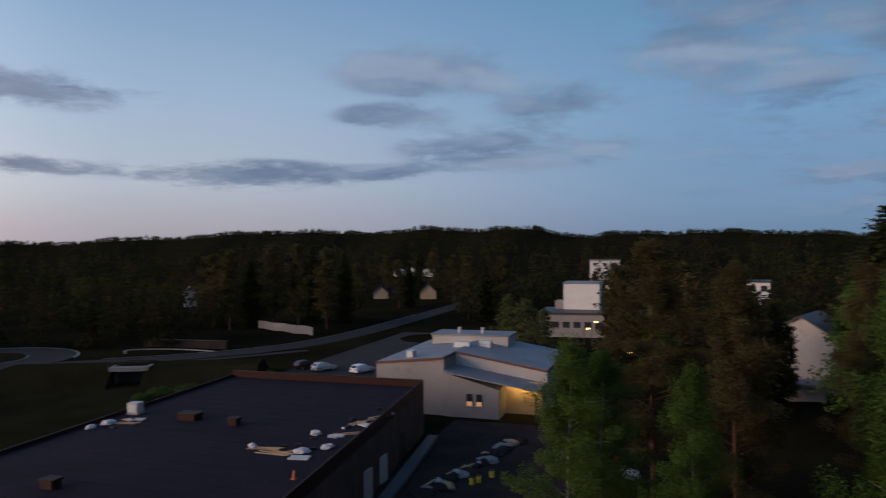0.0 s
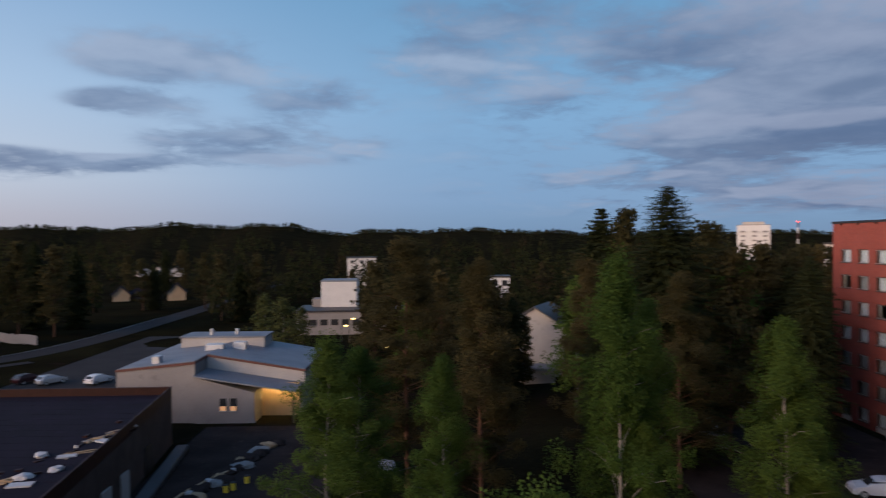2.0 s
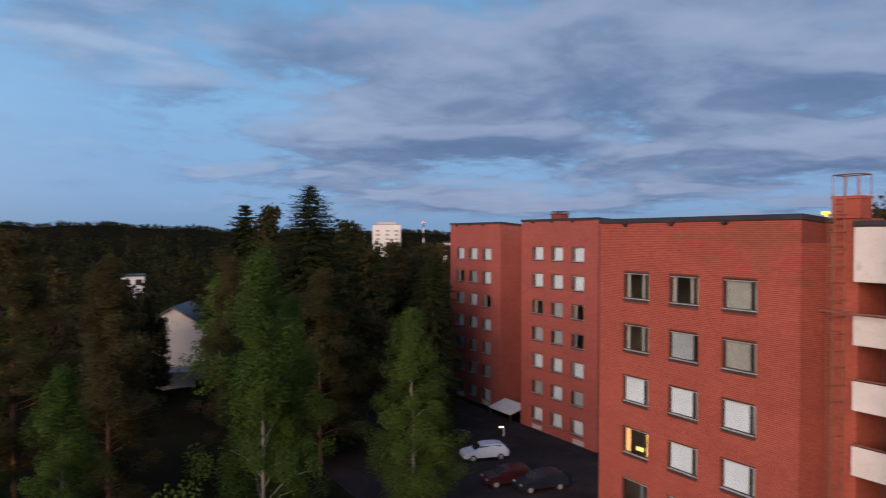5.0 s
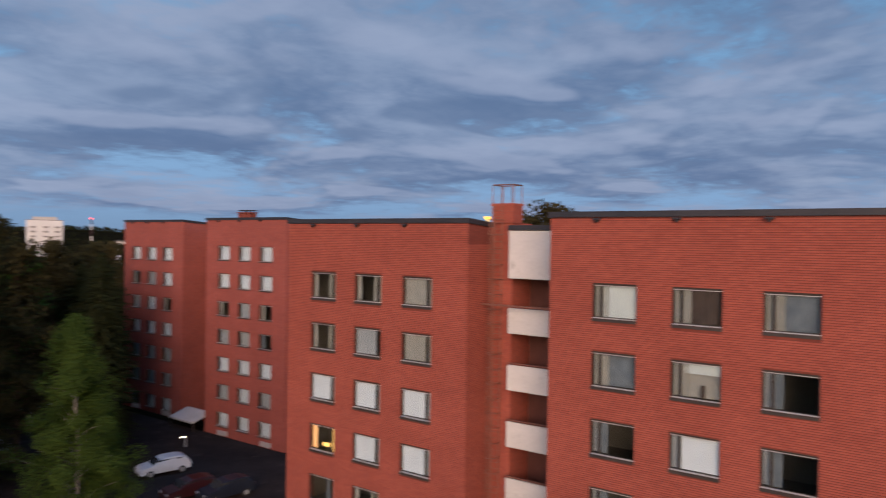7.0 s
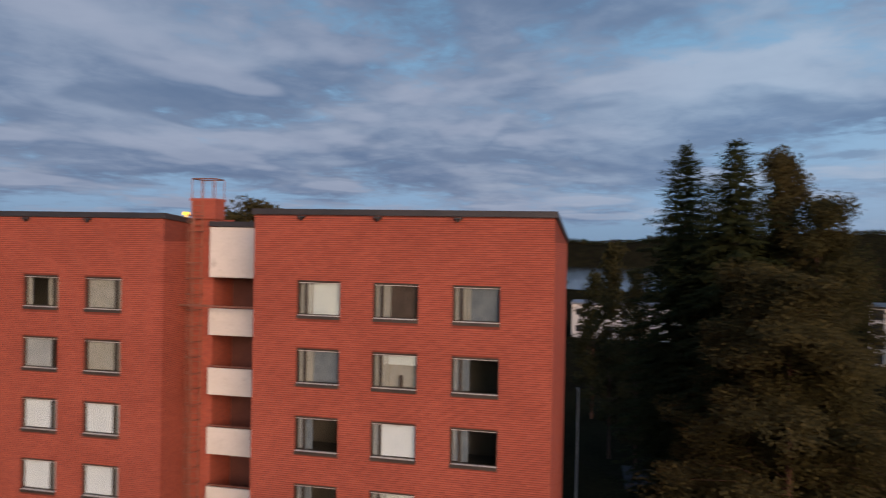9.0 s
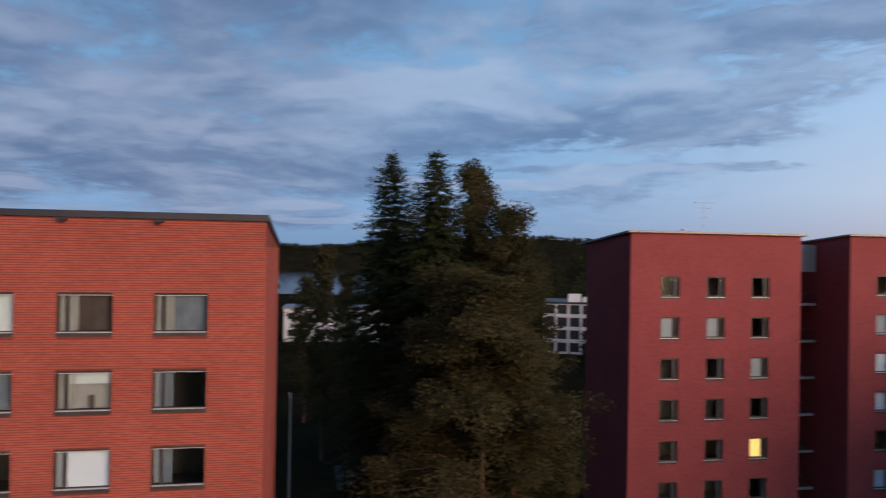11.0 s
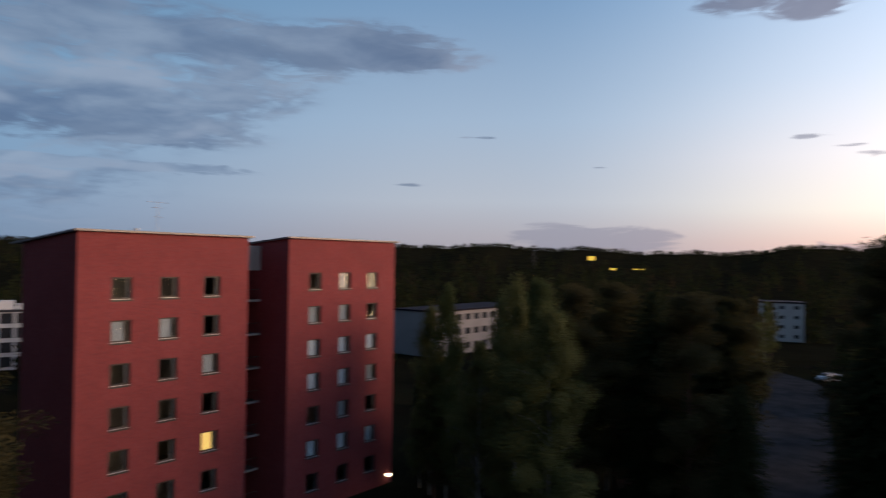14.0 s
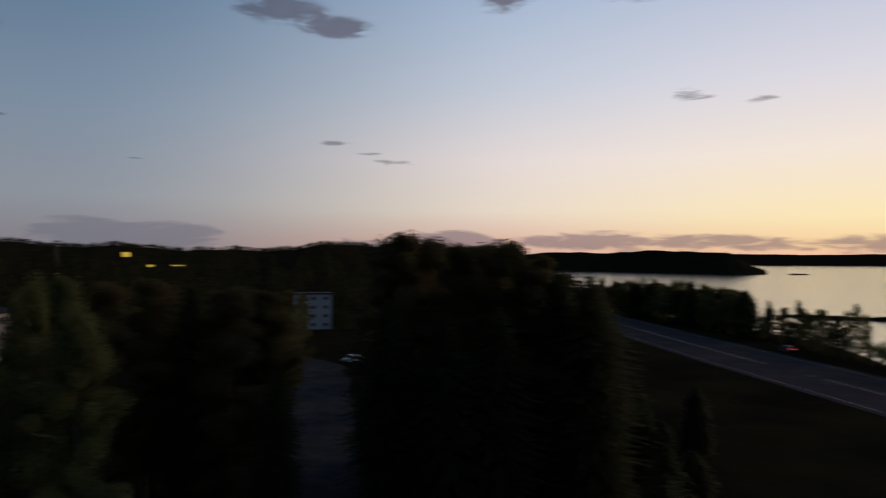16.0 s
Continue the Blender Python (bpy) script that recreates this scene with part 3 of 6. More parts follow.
strip("road_2_kerb", [(-55.5, -330), (-62.5, -262), (-69.5, -192), (-76.5, -132), (-84.5, -70)], 0.35, 0.2, M["asphalt"], "pale kerb stones along the lakeside road", "kerb")
strip("driveway", [(52, -166), (36, -150), (25.5, -137), (21, -112), (16, -84), (10, -46)], 8.6, 0.05, M["gravel"], "gravel driveway between dark trees", "driveway")
plate("parking_1", 21, 44.9, 40, 104, 1.0, M["yard"], "asphalt parking yard before the brick houses", "parking")
plate("parking_2", -62, -30, 88, 160, 0.05, M["asphalt"], "asphalt yard beside the grey hall", "parking")
plate("yard", -25, -8, 46, 81, 0.05, M["yard"], "dark service yard with building waste", "yard")
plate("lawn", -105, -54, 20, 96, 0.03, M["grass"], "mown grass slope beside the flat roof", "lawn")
plate("pavement_2", 37.2, 42.4, 85, 97, 1.02, M["slab"], "pale concrete paving beside the parking yard", "paving")
plate("parking_3", 38, 70, -20, -3, 0.04, M["asphalt"], "grey asphalt lane between the brick houses", "parking")


def rise(name, label, category, at, turn, long, wide, high, seed):
    """A low bank of ground in the water, highest in its middle."""
    verts, faces = [], []
    n, k = 40, 8
    for i in range(n + 1):
        u = 2 * i / n - 1
        for j in range(k + 1):
            v = 2 * j / k - 1
            lift = max(0.0, (1 - u ** 8)) * (1 - v * v) * (0.7 + 0.6 * noise.noise(Vector((u * 9, v * 2, seed))))
            verts.append((u * long / 2, v * wide / 2, -0.6 + (high + 0.6) * lift))
    for i in range(n):
        for j in range(k):
            a = i * (k + 1) + j
            faces.append((a, a + k + 1, a + k + 2, a + 1))
    ob = new(name, quick_mesh(name, verts, faces, M["soil"]))
    ob.matrix_basis = pose(*at, 0, 0, turn)
    return tagged(ob, label, category, kind="structure")


rise("ground_spit", "low dark spit of reeds and stones in the lake", "spit", around(-210.5, 340, LAKE), -212, 84, 7, 1.7, 3)
rise("ground_islet", "small dark islet in the lake", "islet", around(-205.6, 1400, LAKE), -205, 34, 14, 3.0, 8)


# ---- brick apartment houses ----
ROWS, STOREY, WIN_W, WIN_H = 7, 2.8, 1.88, 1.45
SHEETS = {}


def shared(key, make):
    if key not in SHEETS:
        SHEETS[key] = make()
    return SHEETS[key]


def folds(y0, y1, z0, z1, x, deep, pitch):
    """A hanging cloth with folds, in the plane x."""
    bm = bmesh.new()
    n = max(4, int((y1 - y0) / pitch) * 4)
    low, top = [], []
    for i in range(n + 1):
        yy = y0 + (y1 - y0) * i / n
        xx = x + deep * math.sin(i * math.pi / 2) + deep * 0.4 * math.sin(i * 1.3)
        low.append(bm.verts.new((xx, yy, z0)))
        top.append(bm.verts.new((xx, yy, z1)))
    for i in range(n):
        bm.faces.new((low[i], low[i + 1], top[i + 1], top[i]))
    return bm


def window(parent, x, y, z, state, flip, w=WIN_W):
    """A casement with a narrow vent sash; y is its low edge, z its lower edge. flip: the sash on the side of small y."""
    h = WIN_H
    s0, s1 = (0.30, 0.40) if flip else (w - 0.40, w - 0.30)

    def frame_mesh():
        e = 0.05 if w > 1.5 else 0.12
        bm = boxes((0.09, 0.17, 0, e, 0, h), (0.09, 0.17, w - e, w, 0, h), (0.09, 0.17, e, w - e, 0, e), (0.09, 0.17, e, w - e, h - 0.09, h), (0.10, 0.16, s0, s1, e, h - 0.09))
        return mesh_of("window", bm, M["frame"])
    ob = part("window", shared(("frame", flip, w), frame_mesh), None, parent)
    ob.location = (x, y, z)
    part("pane", shared(("pane", flip, w), lambda: mesh_of("pane", boxes((0.115, 0.121, 0.045, s0, 0.045, h - 0.085), (0.115, 0.121, s1, w - 0.045, 0.045, h - 0.085)), M["glass"])), None, ob).visible_shadow = False
    part("sill", shared(("sill", w), lambda: mesh_of("sill", boxes((0.0, 0.10, 0.03, w - 0.03, 0.0, 0.03 if w > 1.5 else 0.02)), M["sill"])), None, ob, "pale sheet metal sill")
    part("sill_apron", shared(("apron", w), lambda: mesh_of("sill_apron", boxes((-0.045, 0.03, -0.01, w + 0.01, -0.125, -0.004)), M["frame"])), None, ob, "dark brown sill apron")
    if w > 1.5:
        part("head_strip", shared(("head", w), lambda: mesh_of("head_strip", boxes((0.075, 0.088, 0.03, w - 0.03, h - 0.115, h - 0.09)), M["sill"])), None, ob, "thin pale strip under the lintel")
    main = (s1 + 0.01, w - 0.06) if flip else (0.06, s0 - 0.01)
    narrow = (0.06, s0) if flip else (s1, w - 0.06)
    side = (s1, s1 + 0.30) if flip else (s0 - 0.30, s0)

    def hang(key, name, label, material, y0, y1, z0=0.06, z1=None, deep=0.0, x=0.20):
        z1 = h - 0.06 if z1 is None else z1
        if deep:
            me = shared((key, flip, w), lambda: mesh_of(name, folds(y0, y1, z0, z1, x + 0.04, deep, 0.14), material))
        else:
            me = shared((key, flip, w), lambda: mesh_of(name, boxes((x, x + 0.012, y0, y1, z0, z1)), material))
        part(name, me, None, ob, label)
    if state == "b":
        hang("b", "blind", "white roller blind pulled down", M["blind"], *main)
        hang("bn", "blind", "", M["grey_blind"], *narrow, x=0.22)
    elif state == "g":
        hang("g", "blind", "grey blind pulled down", M["grey_blind"], *main)
    elif state == "c":
        hang("c1", "curtain", "cream curtain drawn aside", M["curtain"], *narrow, deep=0.025)
        hang("c2", "curtain", "", M["curtain"], *side, deep=0.03)
        if flip:
            hang("c3", "curtain", "", M["curtain"], w - 0.3, w - 0.06, deep=0.025)
    elif state == "f":
        hang("f", "curtain", "thin pale curtain across the window", M["curtain"], *main, deep=0.012)
        hang("c1", "curtain", "", M["curtain"], *narrow, deep=0.025)
    elif state == "w":
        hang("w", "blind", "pale blue grey blind pulled down", M["pale_blind"], *main)
        hang("c1", "curtain", "", M["curtain"], *narrow, deep=0.025)
        hang("c2", "curtain", "", M["curtain"], *side, deep=0.03, x=0.15)
    elif state == "r":
        # the reflection on the glass is put into this cloth's blue grey
        hang("r", "curtain", "blue grey sheer tinted like reflecting glass", M["blue_sheer_reflect"], *main, deep=0.015)
        hang("c1", "curtain", "", M["curtain"], *narrow, deep=0.025)
        hang("c2", "curtain", "", M["curtain"], *side, deep=0.03, x=0.15)
    elif state == "k":
        hang("k", "curtain", "dark brown curtain", M["dark_curtain"], *main, deep=0.03)
        hang("c1", "curtain", "", M["curtain"], *narrow, deep=0.025)
        hang("c2", "curtain", "", M["curtain"], *side, deep=0.03, x=0.17)
    elif state == "h":
        hang("h", "curtain", "cream curtain with a paler valance", M["curtain"], *main, z0=0.06, deep=0.01, x=0.24)
        hang("h2", "valance", "", M["pale_blind"], *main, z0=0.95)
        hang("h3", "ornament", "small dark ornament on the window sill", M["dark_curtain"], main[0] + 0.55, main[0] + 0.72, z0=0.06, z1=0.55, deep=0.03, x=0.15)
        hang("c1", "curtain", "", M["curtain"], *narrow, deep=0.025)
        hang("c2", "curtain", "", M["curtain"], *side, deep=0.03, x=0.17)
    elif state == "l":
        hang("l", "blind", "yellow blind lit from within", M["lit"], *main)
        hang("ln", "curtain", "", M["curtain"], *narrow, deep=0.02)
    elif state == "p":
        hang("p1", "curtain", "lit yellow curtain drawn aside", M["lit"], *narrow, deep=0.02)
        hang("p2", "curtain", "", M["lit_warm"], main[1] - 0.34, main[1], deep=0.02)
        hang("p3", "lampshade", "yellow glowing lampshade by the window", M["lit"], main[0] + 0.25, main[0] + 0.95, z0=0.12, z1=0.34, deep=0.05, x=0.5)
    else:
        hang("d1", "curtain", "grey curtain drawn aside", M["grey_blind"], *narrow, deep=0.02, x=0.24)
        hang("d2", "curtain", "", M["blue_sheer_reflect"], *(side if w > 1.5 else narrow), deep=0.02, x=0.19)


def ribs(rows):
    """Joined proud courses: rows of ((x0, y0), (x1, y1), z0, z1, (nx, ny)) walls, ribbed outwards."""
    verts, faces = [], []
    for (x0, y0), (x1, y1), z0, z1, (nx, ny) in rows:
        for k in range(int(math.ceil(z0 / COURSE)), int(z1 / COURSE)):
            a, b = k * COURSE, k * COURSE + 0.060
            if a < z0 or b > z1:
                continue
            o = len(verts)
            for z, d in ((a, 0.0), (a, 0.02), (b, 0.02), (b, 0.0)):
                verts += [(x0 + nx * d, y0 + ny * d, z), (x1 + nx * d, y1 + ny * d, z)]
            faces += [(o, o + 1, o + 3, o + 2), (o + 2, o + 3, o + 5, o + 4), (o + 4, o + 5, o + 7, o + 6), (o, o + 2, o + 4, o + 6), (o + 1, o + 7, o + 5, o + 3)]
    return verts, faces


def pierced(x, t, ys, zs):
    """One wall in the plane of x, t thick, with an opening in every second field both ways."""
    bm = bmesh.new()
    grid = {(i, j, k): bm.verts.new((x + t * k, yy, zz)) for i, yy in enumerate(ys) for j, zz in enumerate(zs) for k in (0, 1)}
    for i in range(len(ys) - 1):
        for j in range(len(zs) - 1):
            ring = ((i, j), (i + 1, j), (i + 1, j + 1), (i, j + 1))
            if i % 2 and j % 2:
                for p, q in zip(ring, ring[1:] + ring[:1]):
                    bm.faces.new([grid[(*p, 0)], grid[(*q, 0)], grid[(*q, 1)], grid[(*p, 1)]])
            else:
                bm.faces.new([grid[(*p, 0)] for p in ring])
                bm.faces.new([grid[(*p, 1)] for p in ring[::-1]])
    m, n = len(ys) - 1, len(zs) - 1
    edges = [((i, j), (i + 1, j)) for i in range(m) for j in (0, n)] + [((i, j), (i, j + 1)) for i in (0, m) for j in range(n)]
    for p, q in edges:
        bm.faces.new([grid[(*p, 0)], grid[(*q, 0)], grid[(*q, 1)], grid[(*p, 1)]])
    return bm


def block(house, x, y0, y1, top, first, left, pitch, states, brick, depth=12.0, slope=0.075, flip=False, fascia="fascia", over=0.10, wide=WIN_W, rim=0.24, back_eave=None, drains=True):
    """One stair's block of a house, front towards -x. first: the top of the top row of windows; left: the high edge of the first window."""
    ys = [left - wide - pitch * i for i in range(3)]        # low edges, from large y to small
    zs = [first - WIN_H - STOREY * r for r in range(ROWS)]
    t, wall_top = 0.30, top - rim
    cuts = sorted([(a, a + wide) for a in ys])
    piers = [(y0, cuts[0][0]), (cuts[0][1], cuts[1][0]), (cuts[1][1], cuts[2][0]), (cuts[2][1], y1)]
    bands = []
    edge = wall_top
    for z in zs:
        bands.append((z + WIN_H, edge))
        edge = z
    bands.append((0.0, edge))
    # near house: walls behind the courses take the brick with shade in its colour
    back = M["brick_darkened"] if brick == M["brick"] else brick
    rows = []
    for a, b in piers:
        rows.append(((x, a), (x, b), 0, wall_top, (-1, 0)))
    for a, b in cuts:
        for lo, hi in bands:
            rows.append(((x, a), (x, b), lo, hi - (0 if hi == wall_top else 0.15), (-1, 0)))
    bm = pierced(x, t, [y0] + [v for c in cuts for v in c] + [y1], [0.0] + sorted(v for z in zs for v in (z, z + WIN_H)) + [wall_top])
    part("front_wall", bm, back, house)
    for yy in (y0, y1 - t):
        bm = bmesh.new()
        for q in box(bm, x + t, x + depth, yy, yy + t, 0, wall_top):
            if q.co.z > 1:
                q.co.z -= slope * (q.co.x - x)
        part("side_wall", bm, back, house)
    low = wall_top - slope * depth
    part("back_wall", boxes((x + depth - t, x + depth - 0.003, y0 + t, y1 - t, 0, low)), brick, house)
    for yy, n in ((y0, -1), (y1, 1)):
        rows.append(((x + 0.001, yy), (x + depth, yy), 0, low, (0, n)))
    verts, faces = ribs(rows)
    courses = part("brick_course", quick_mesh("brick_course", verts, faces, brick), None, house, "proud brick courses before a recessed wall face")
    tagged(courses, kind="stuff")
    # roof and its edge
    bm = bmesh.new()
    for q in box(bm, x - over, x + depth + (over if back_eave is None else back_eave), y0 - over, y1 + over, top - rim, top):
        q.co.z -= slope * (q.co.x - x)
    part("roof_edge", bm, M[fascia], house, "sheet metal roof edge")
    bm = bmesh.new()
    for q in box(bm, x + 0.15, x + depth - 0.15, y0 + 0.15, y1 - 0.15, top + 0.004, top + 0.02):
        q.co.z -= slope * (q.co.x - x)
    part("roof", bm, M["felt"], house, "dark bitumen roof")
    # rooms behind the glass
    part("inner_wall", boxes((x + 4.0, x + 4.1, y0 + t, y1 - t, 0.3, low - 0.1)), M["room"], house, "plain room wall behind the windows")
    for yy in (y0 + t + 0.003, y1 - t - 0.053):
        part("inner_wall", boxes((x + t, x + 3.98, yy, yy + 0.05, 0.3, low - 0.1)), M["room"], house)
    for z in zs:
        part("floor_slab", boxes((x + t, x + 3.99, y0 + t, y1 - t, z - 0.95, z - 0.75)), M["room"], house)
    for r, line in enumerate(states.split()):
        for c, s in enumerate(line):
            window(house, x, ys[c], zs[r], s, flip, wide)
    # drain outlets under the roof edge
    for c in range(3 if drains else 0):
        bm = bmesh.new()
        tube(bm, (x - 0.2, ys[c] + wide * 0.9, wall_top - 0.14), (x + 0.05, ys[c] + wide * 0.9, wall_top - 0.1), 0.08, 0.08, 8)
        box(bm, x - 0.24, x - 0.04, ys[c] + wide * 0.9 - 0.15, ys[c] + wide * 0.9 + 0.15, wall_top - 0.1, wall_top - 0.03)
        part("roof_drain", bm, M["fascia"], house, "small dark drain outlet")




def near_house():
    house = thing("apartment_building", "tall red brick apartment house with ribbed courses and white balcony panels", "apartment building", group="brick houses")
    block(house, 27.3, 1.5, 13.9, 22.28, 19.36, 11.96, 3.27, "wkr rhd dbd dhc bdd ddb dbd", M["brick"])
    block(house, 27.7, 18.4, 30.6, 22.07, 19.19, 28.77, 3.22, "ccf cgf bbb pbb dcd bdb dbd", M["brick"], flip=True)
    # recess with balconies between the two stairs
    # the shade inside the recess is put into this wall's colour
    part("recess_wall", boxes((31.6, 31.9, 13.9, 18.4, 0, 21.3)), M["red_trim"], house, "balcony back wall in a red-brown darkened for the recess's shade")
    part("recess_roof", boxes((29.3, 32.2, 13.9, 17.2, 21.56, 21.78)), M["fascia"], house)
    for k in range(8):
        hi = 21.52 if k == 0 else 17.82 - 2.72 * (k - 1)
        lo = 19.24 if k == 0 else hi - 1.22
        if hi < 1.5:
            break
        part("balcony_panel", boxes((29.4, 29.52, 13.96, 17.18, lo, hi)), M["panel"], house, "white balcony front panel", 0.01)
        part("balcony_slab", boxes((29.52, 31.6, 13.96, 17.2, lo - 0.02, lo + 0.16)), M["slab"], house)
        if k:
            bm = boxes((29.42, 29.5, 13.96, 17.18, hi + 0.06, hi + 0.11))
            part("balcony_rail", bm, M["steel"], house)
    part("chimney", boxes((29.8, 31.6, 17.2, 18.4, 0, 21.9), (29.66, 30.5, 17.1, 18.3, 21.9, 22.72), (29.6, 30.56, 17.05, 18.35, 22.72, 22.84)), M["brick"], house, "brick chimney shaft with a corbelled head")
    v, f = ribs([((29.8, 17.2), (29.8, 18.4), 0, 21.9, (-1, 0)), ((29.66, 17.1), (29.66, 18.3), 21.95, 22.72, (-1, 0)), ((29.66, 17.1), (30.5, 17.1), 21.95, 22.72, (0, -1))])
    tagged(part("chimney_course", quick_mesh("chimney_course", v, f, M["brick"]), None, house), kind="stuff")
    corner = ((29.66, 17.12), (29.66, 17.7), (29.66, 18.28), (30.5, 18.28), (30.5, 17.7), (30.5, 17.12))
    for p, q in zip(corner, corner[1:] + corner[:1]):
        bm = bmesh.new()
        tube(bm, (*p, 22.84), (*p, 23.75), 0.022, 0.022, 6)
        part("rail_post", bm, M["steel"], house)
        bm = bmesh.new()
        tube(bm, (*p, 23.75), (*q, 23.75), 0.03, 0.03, 6)
        part("safety_rail", bm, M["steel"], house, "thin steel rail round the chimney head")
    bm = bmesh.new()
    for yy in (17.72, 18.2):
        tube(bm, (29.62, yy, 0.5), (29.62, yy, 22.9), 0.03, 0.03, 6)
    for k in range(74):
        tube(bm, (29.62, 17.72, 0.6 + 0.3 * k), (29.62, 18.2, 0.6 + 0.3 * k), 0.016, 0.016, 5)
    part("ladder", bm, M["steel"], house, "rusty steel fire ladder")
    bm = bmesh.new()
    for k in range(28):
        z = 2.6 + 0.72 * k
        ring = [(29.62 - 0.62 * math.sin(math.pi * q / 6), 17.96 - 0.34 * math.cos(math.pi * q / 6), z) for q in range(7)]
        for a, b in zip(ring, ring[1:]):
            tube(bm, a, b, 0.018, 0.018, 4)
    for q in (2, 3, 4):
        a = (29.62 - 0.62 * math.sin(math.pi * q / 6), 17.96 - 0.34 * math.cos(math.pi * q / 6))
        tube(bm, (*a, 2.6), (*a, 22.1), 0.014, 0.014, 4)
    part("ladder_cage", bm, M["steel"], house, "steel hoops of the ladder cage")
    part("lintel", boxes((28.9, 29.0, 14.0, 18.39, 17.92, 18.0)), M["steel"], house, "dark steel crossbar")
    bm = bmesh.new()
    tube(bm, (29.5, 18.46, 21.7), (29.5, 18.46, 22.06), 0.04, 0.04, 8)
    box(bm, 29.4, 29.58, 18.34, 18.6, 22.06, 22.2)
    part("roof_lamp", bm, M["sign_light"], house, "small warm yellow roof lamp")
    return house


def far_house():
    house = thing("apartment_building", "tall red brick apartment house with many white blinds drawn", "apartment building", group="brick houses")
    block(house, 45.1, 50.2, 62.2, 22.95, 20.17, 60.34, 3.17, "bbb bbb cgc ggd bbb gbg bbb", M["brick_far"], flip=False)
    block(house, 46.3, 68.0, 79.5, 22.85, 19.79, 77.97, 3.05, "bbb cgb gbc bbb ggg ggg dbb", M["brick_far"], flip=False)
    part("recess_wall", boxes((50.2, 50.5, 62.2, 68.0, 0, 21.6)), M["brick_far"], house)
    bm = bmesh.new()
    for q in box(bm, 43.9, 46.1, 62.5, 66.6, 1.9, 2.06):
        q.co.z += (q.co.x - 43.9) * 0.3
    part("entrance_canopy", bm, M["panel"], house, "white sheet metal entrance canopy")
    for y in (62.55, 66.45):
        part("canopy_post", boxes((43.95, 44.07, y, y + 0.12, 1.0, 1.9)), M["frame"], house)
    part("chimney", boxes((47.2, 48.2, 58.2, 59.9, 20, 23.5), (47.1, 48.3, 58.1, 60.0, 23.5, 23.6)), M["brick_darkened"], house, "low brick chimney on the roof")
    part("chimney_cap", boxes((47.2, 48.2, 58.2, 59.9, 23.72, 23.82), (47.3, 47.4, 58.3, 58.4, 23.6, 23.72), (48.0, 48.1, 59.7, 59.8, 23.6, 23.72)), M["fascia"], house)
    for y in (52.0, 58.5, 70.0, 76.0):
        part("basement_window", boxes((44.98 if y < 62 else 46.18, 45.09 if y < 62 else 46.29, y, y + 1.5, 1.05, 1.5)), M["sill"], house)
    return house


def second_house():
    house = thing("apartment_building", "dark red brick apartment house with a pale roof edge", "apartment building", group="brick houses")
    block(house, 44.4, -34.3, -21.4, 22.68, 19.66, -23.62, 3.41, "ddd ggd ddg ddd ddl ddd ddd", M["brick_b"], depth=7.5, slope=0.09, flip=True, fascia="edge", over=0.30, wide=1.4, rim=0.13, back_eave=1.3, drains=False)
    block(house, 44.4, -51.3, -38.3, 22.78, 19.88, -40.5, 3.52, "dgd ggd bbb bbg dgd bbb ddd", M["brick_b"], depth=9.3, slope=0.09, flip=True, fascia="edge", over=0.30, wide=1.4, rim=0.13, drains=False)
    part("recess_wall", boxes((50.6, 50.9, -38.3, -34.3, 0, 21.6)), M["wall_dark"], house)
    part("recess_panel", boxes((47.9, 48.0, -38.29, -34.31, 20.0, 22.05)), M["wall_grey"], house, "pale panel above the balconies")
    for k in range(7):
        z = 17.4 - STOREY * k
        # slab in dark cladding: the deep recess's shade put into its colour
        slab = part("balcony_slab", boxes((47.9, 50.6, -38.29, -34.31, z, z + 0.16)), M["wall_dark"], house, "balcony slab darkened for the shade of its recess")
        part("slab_edge", boxes((47.86, 47.898, -38.29, -34.31, z, z + 0.2)), M["slab"], slab, "pale concrete slab edge")
        bm = boxes((47.92, 47.96, -38.25, -34.35, z + 1.0, z + 1.05))
        for q in range(12):
            box(bm, 47.925, 47.955, -38.2 + 0.34 * q, -38.18 + 0.34 * q, z + 0.16, z + 1.0)
        part("balcony_rail", bm, M["frame"], house)
    bm = bmesh.new()
    tube(bm, (49, -29.5, 22.1), (49, -29.5, 25.2), 0.03, 0.02, 6)
    for z, w in ((25.1, 0.9), (24.7, 0.5), (24.0, 0.35)):
        tube(bm, (49, -29.5 - w, z), (49, -29.5 + w, z), 0.018, 0.018, 5)
    part("aerial", bm, M["galv"], house, "thin television aerial")
    for y in (-42.5, -27.0):
        bm = bmesh.new()
        tube(bm, (47.5, y, 22.2), (47.5, y, 22.9), 0.1, 0.1, 8)
        tube(bm, (47.5, y, 22.9), (47.5, y, 23.0), 0.18, 0.18, 8)
        part("vent_pipe", bm, M["galv"], house)
    part("wall_lamp", boxes((44.1, 44.365, -50.9, -50.55, 0.7, 0.9)), M["lamp_white"], house, "bright white wall lamp")
    return house


near_house()
far_house()
second_house()


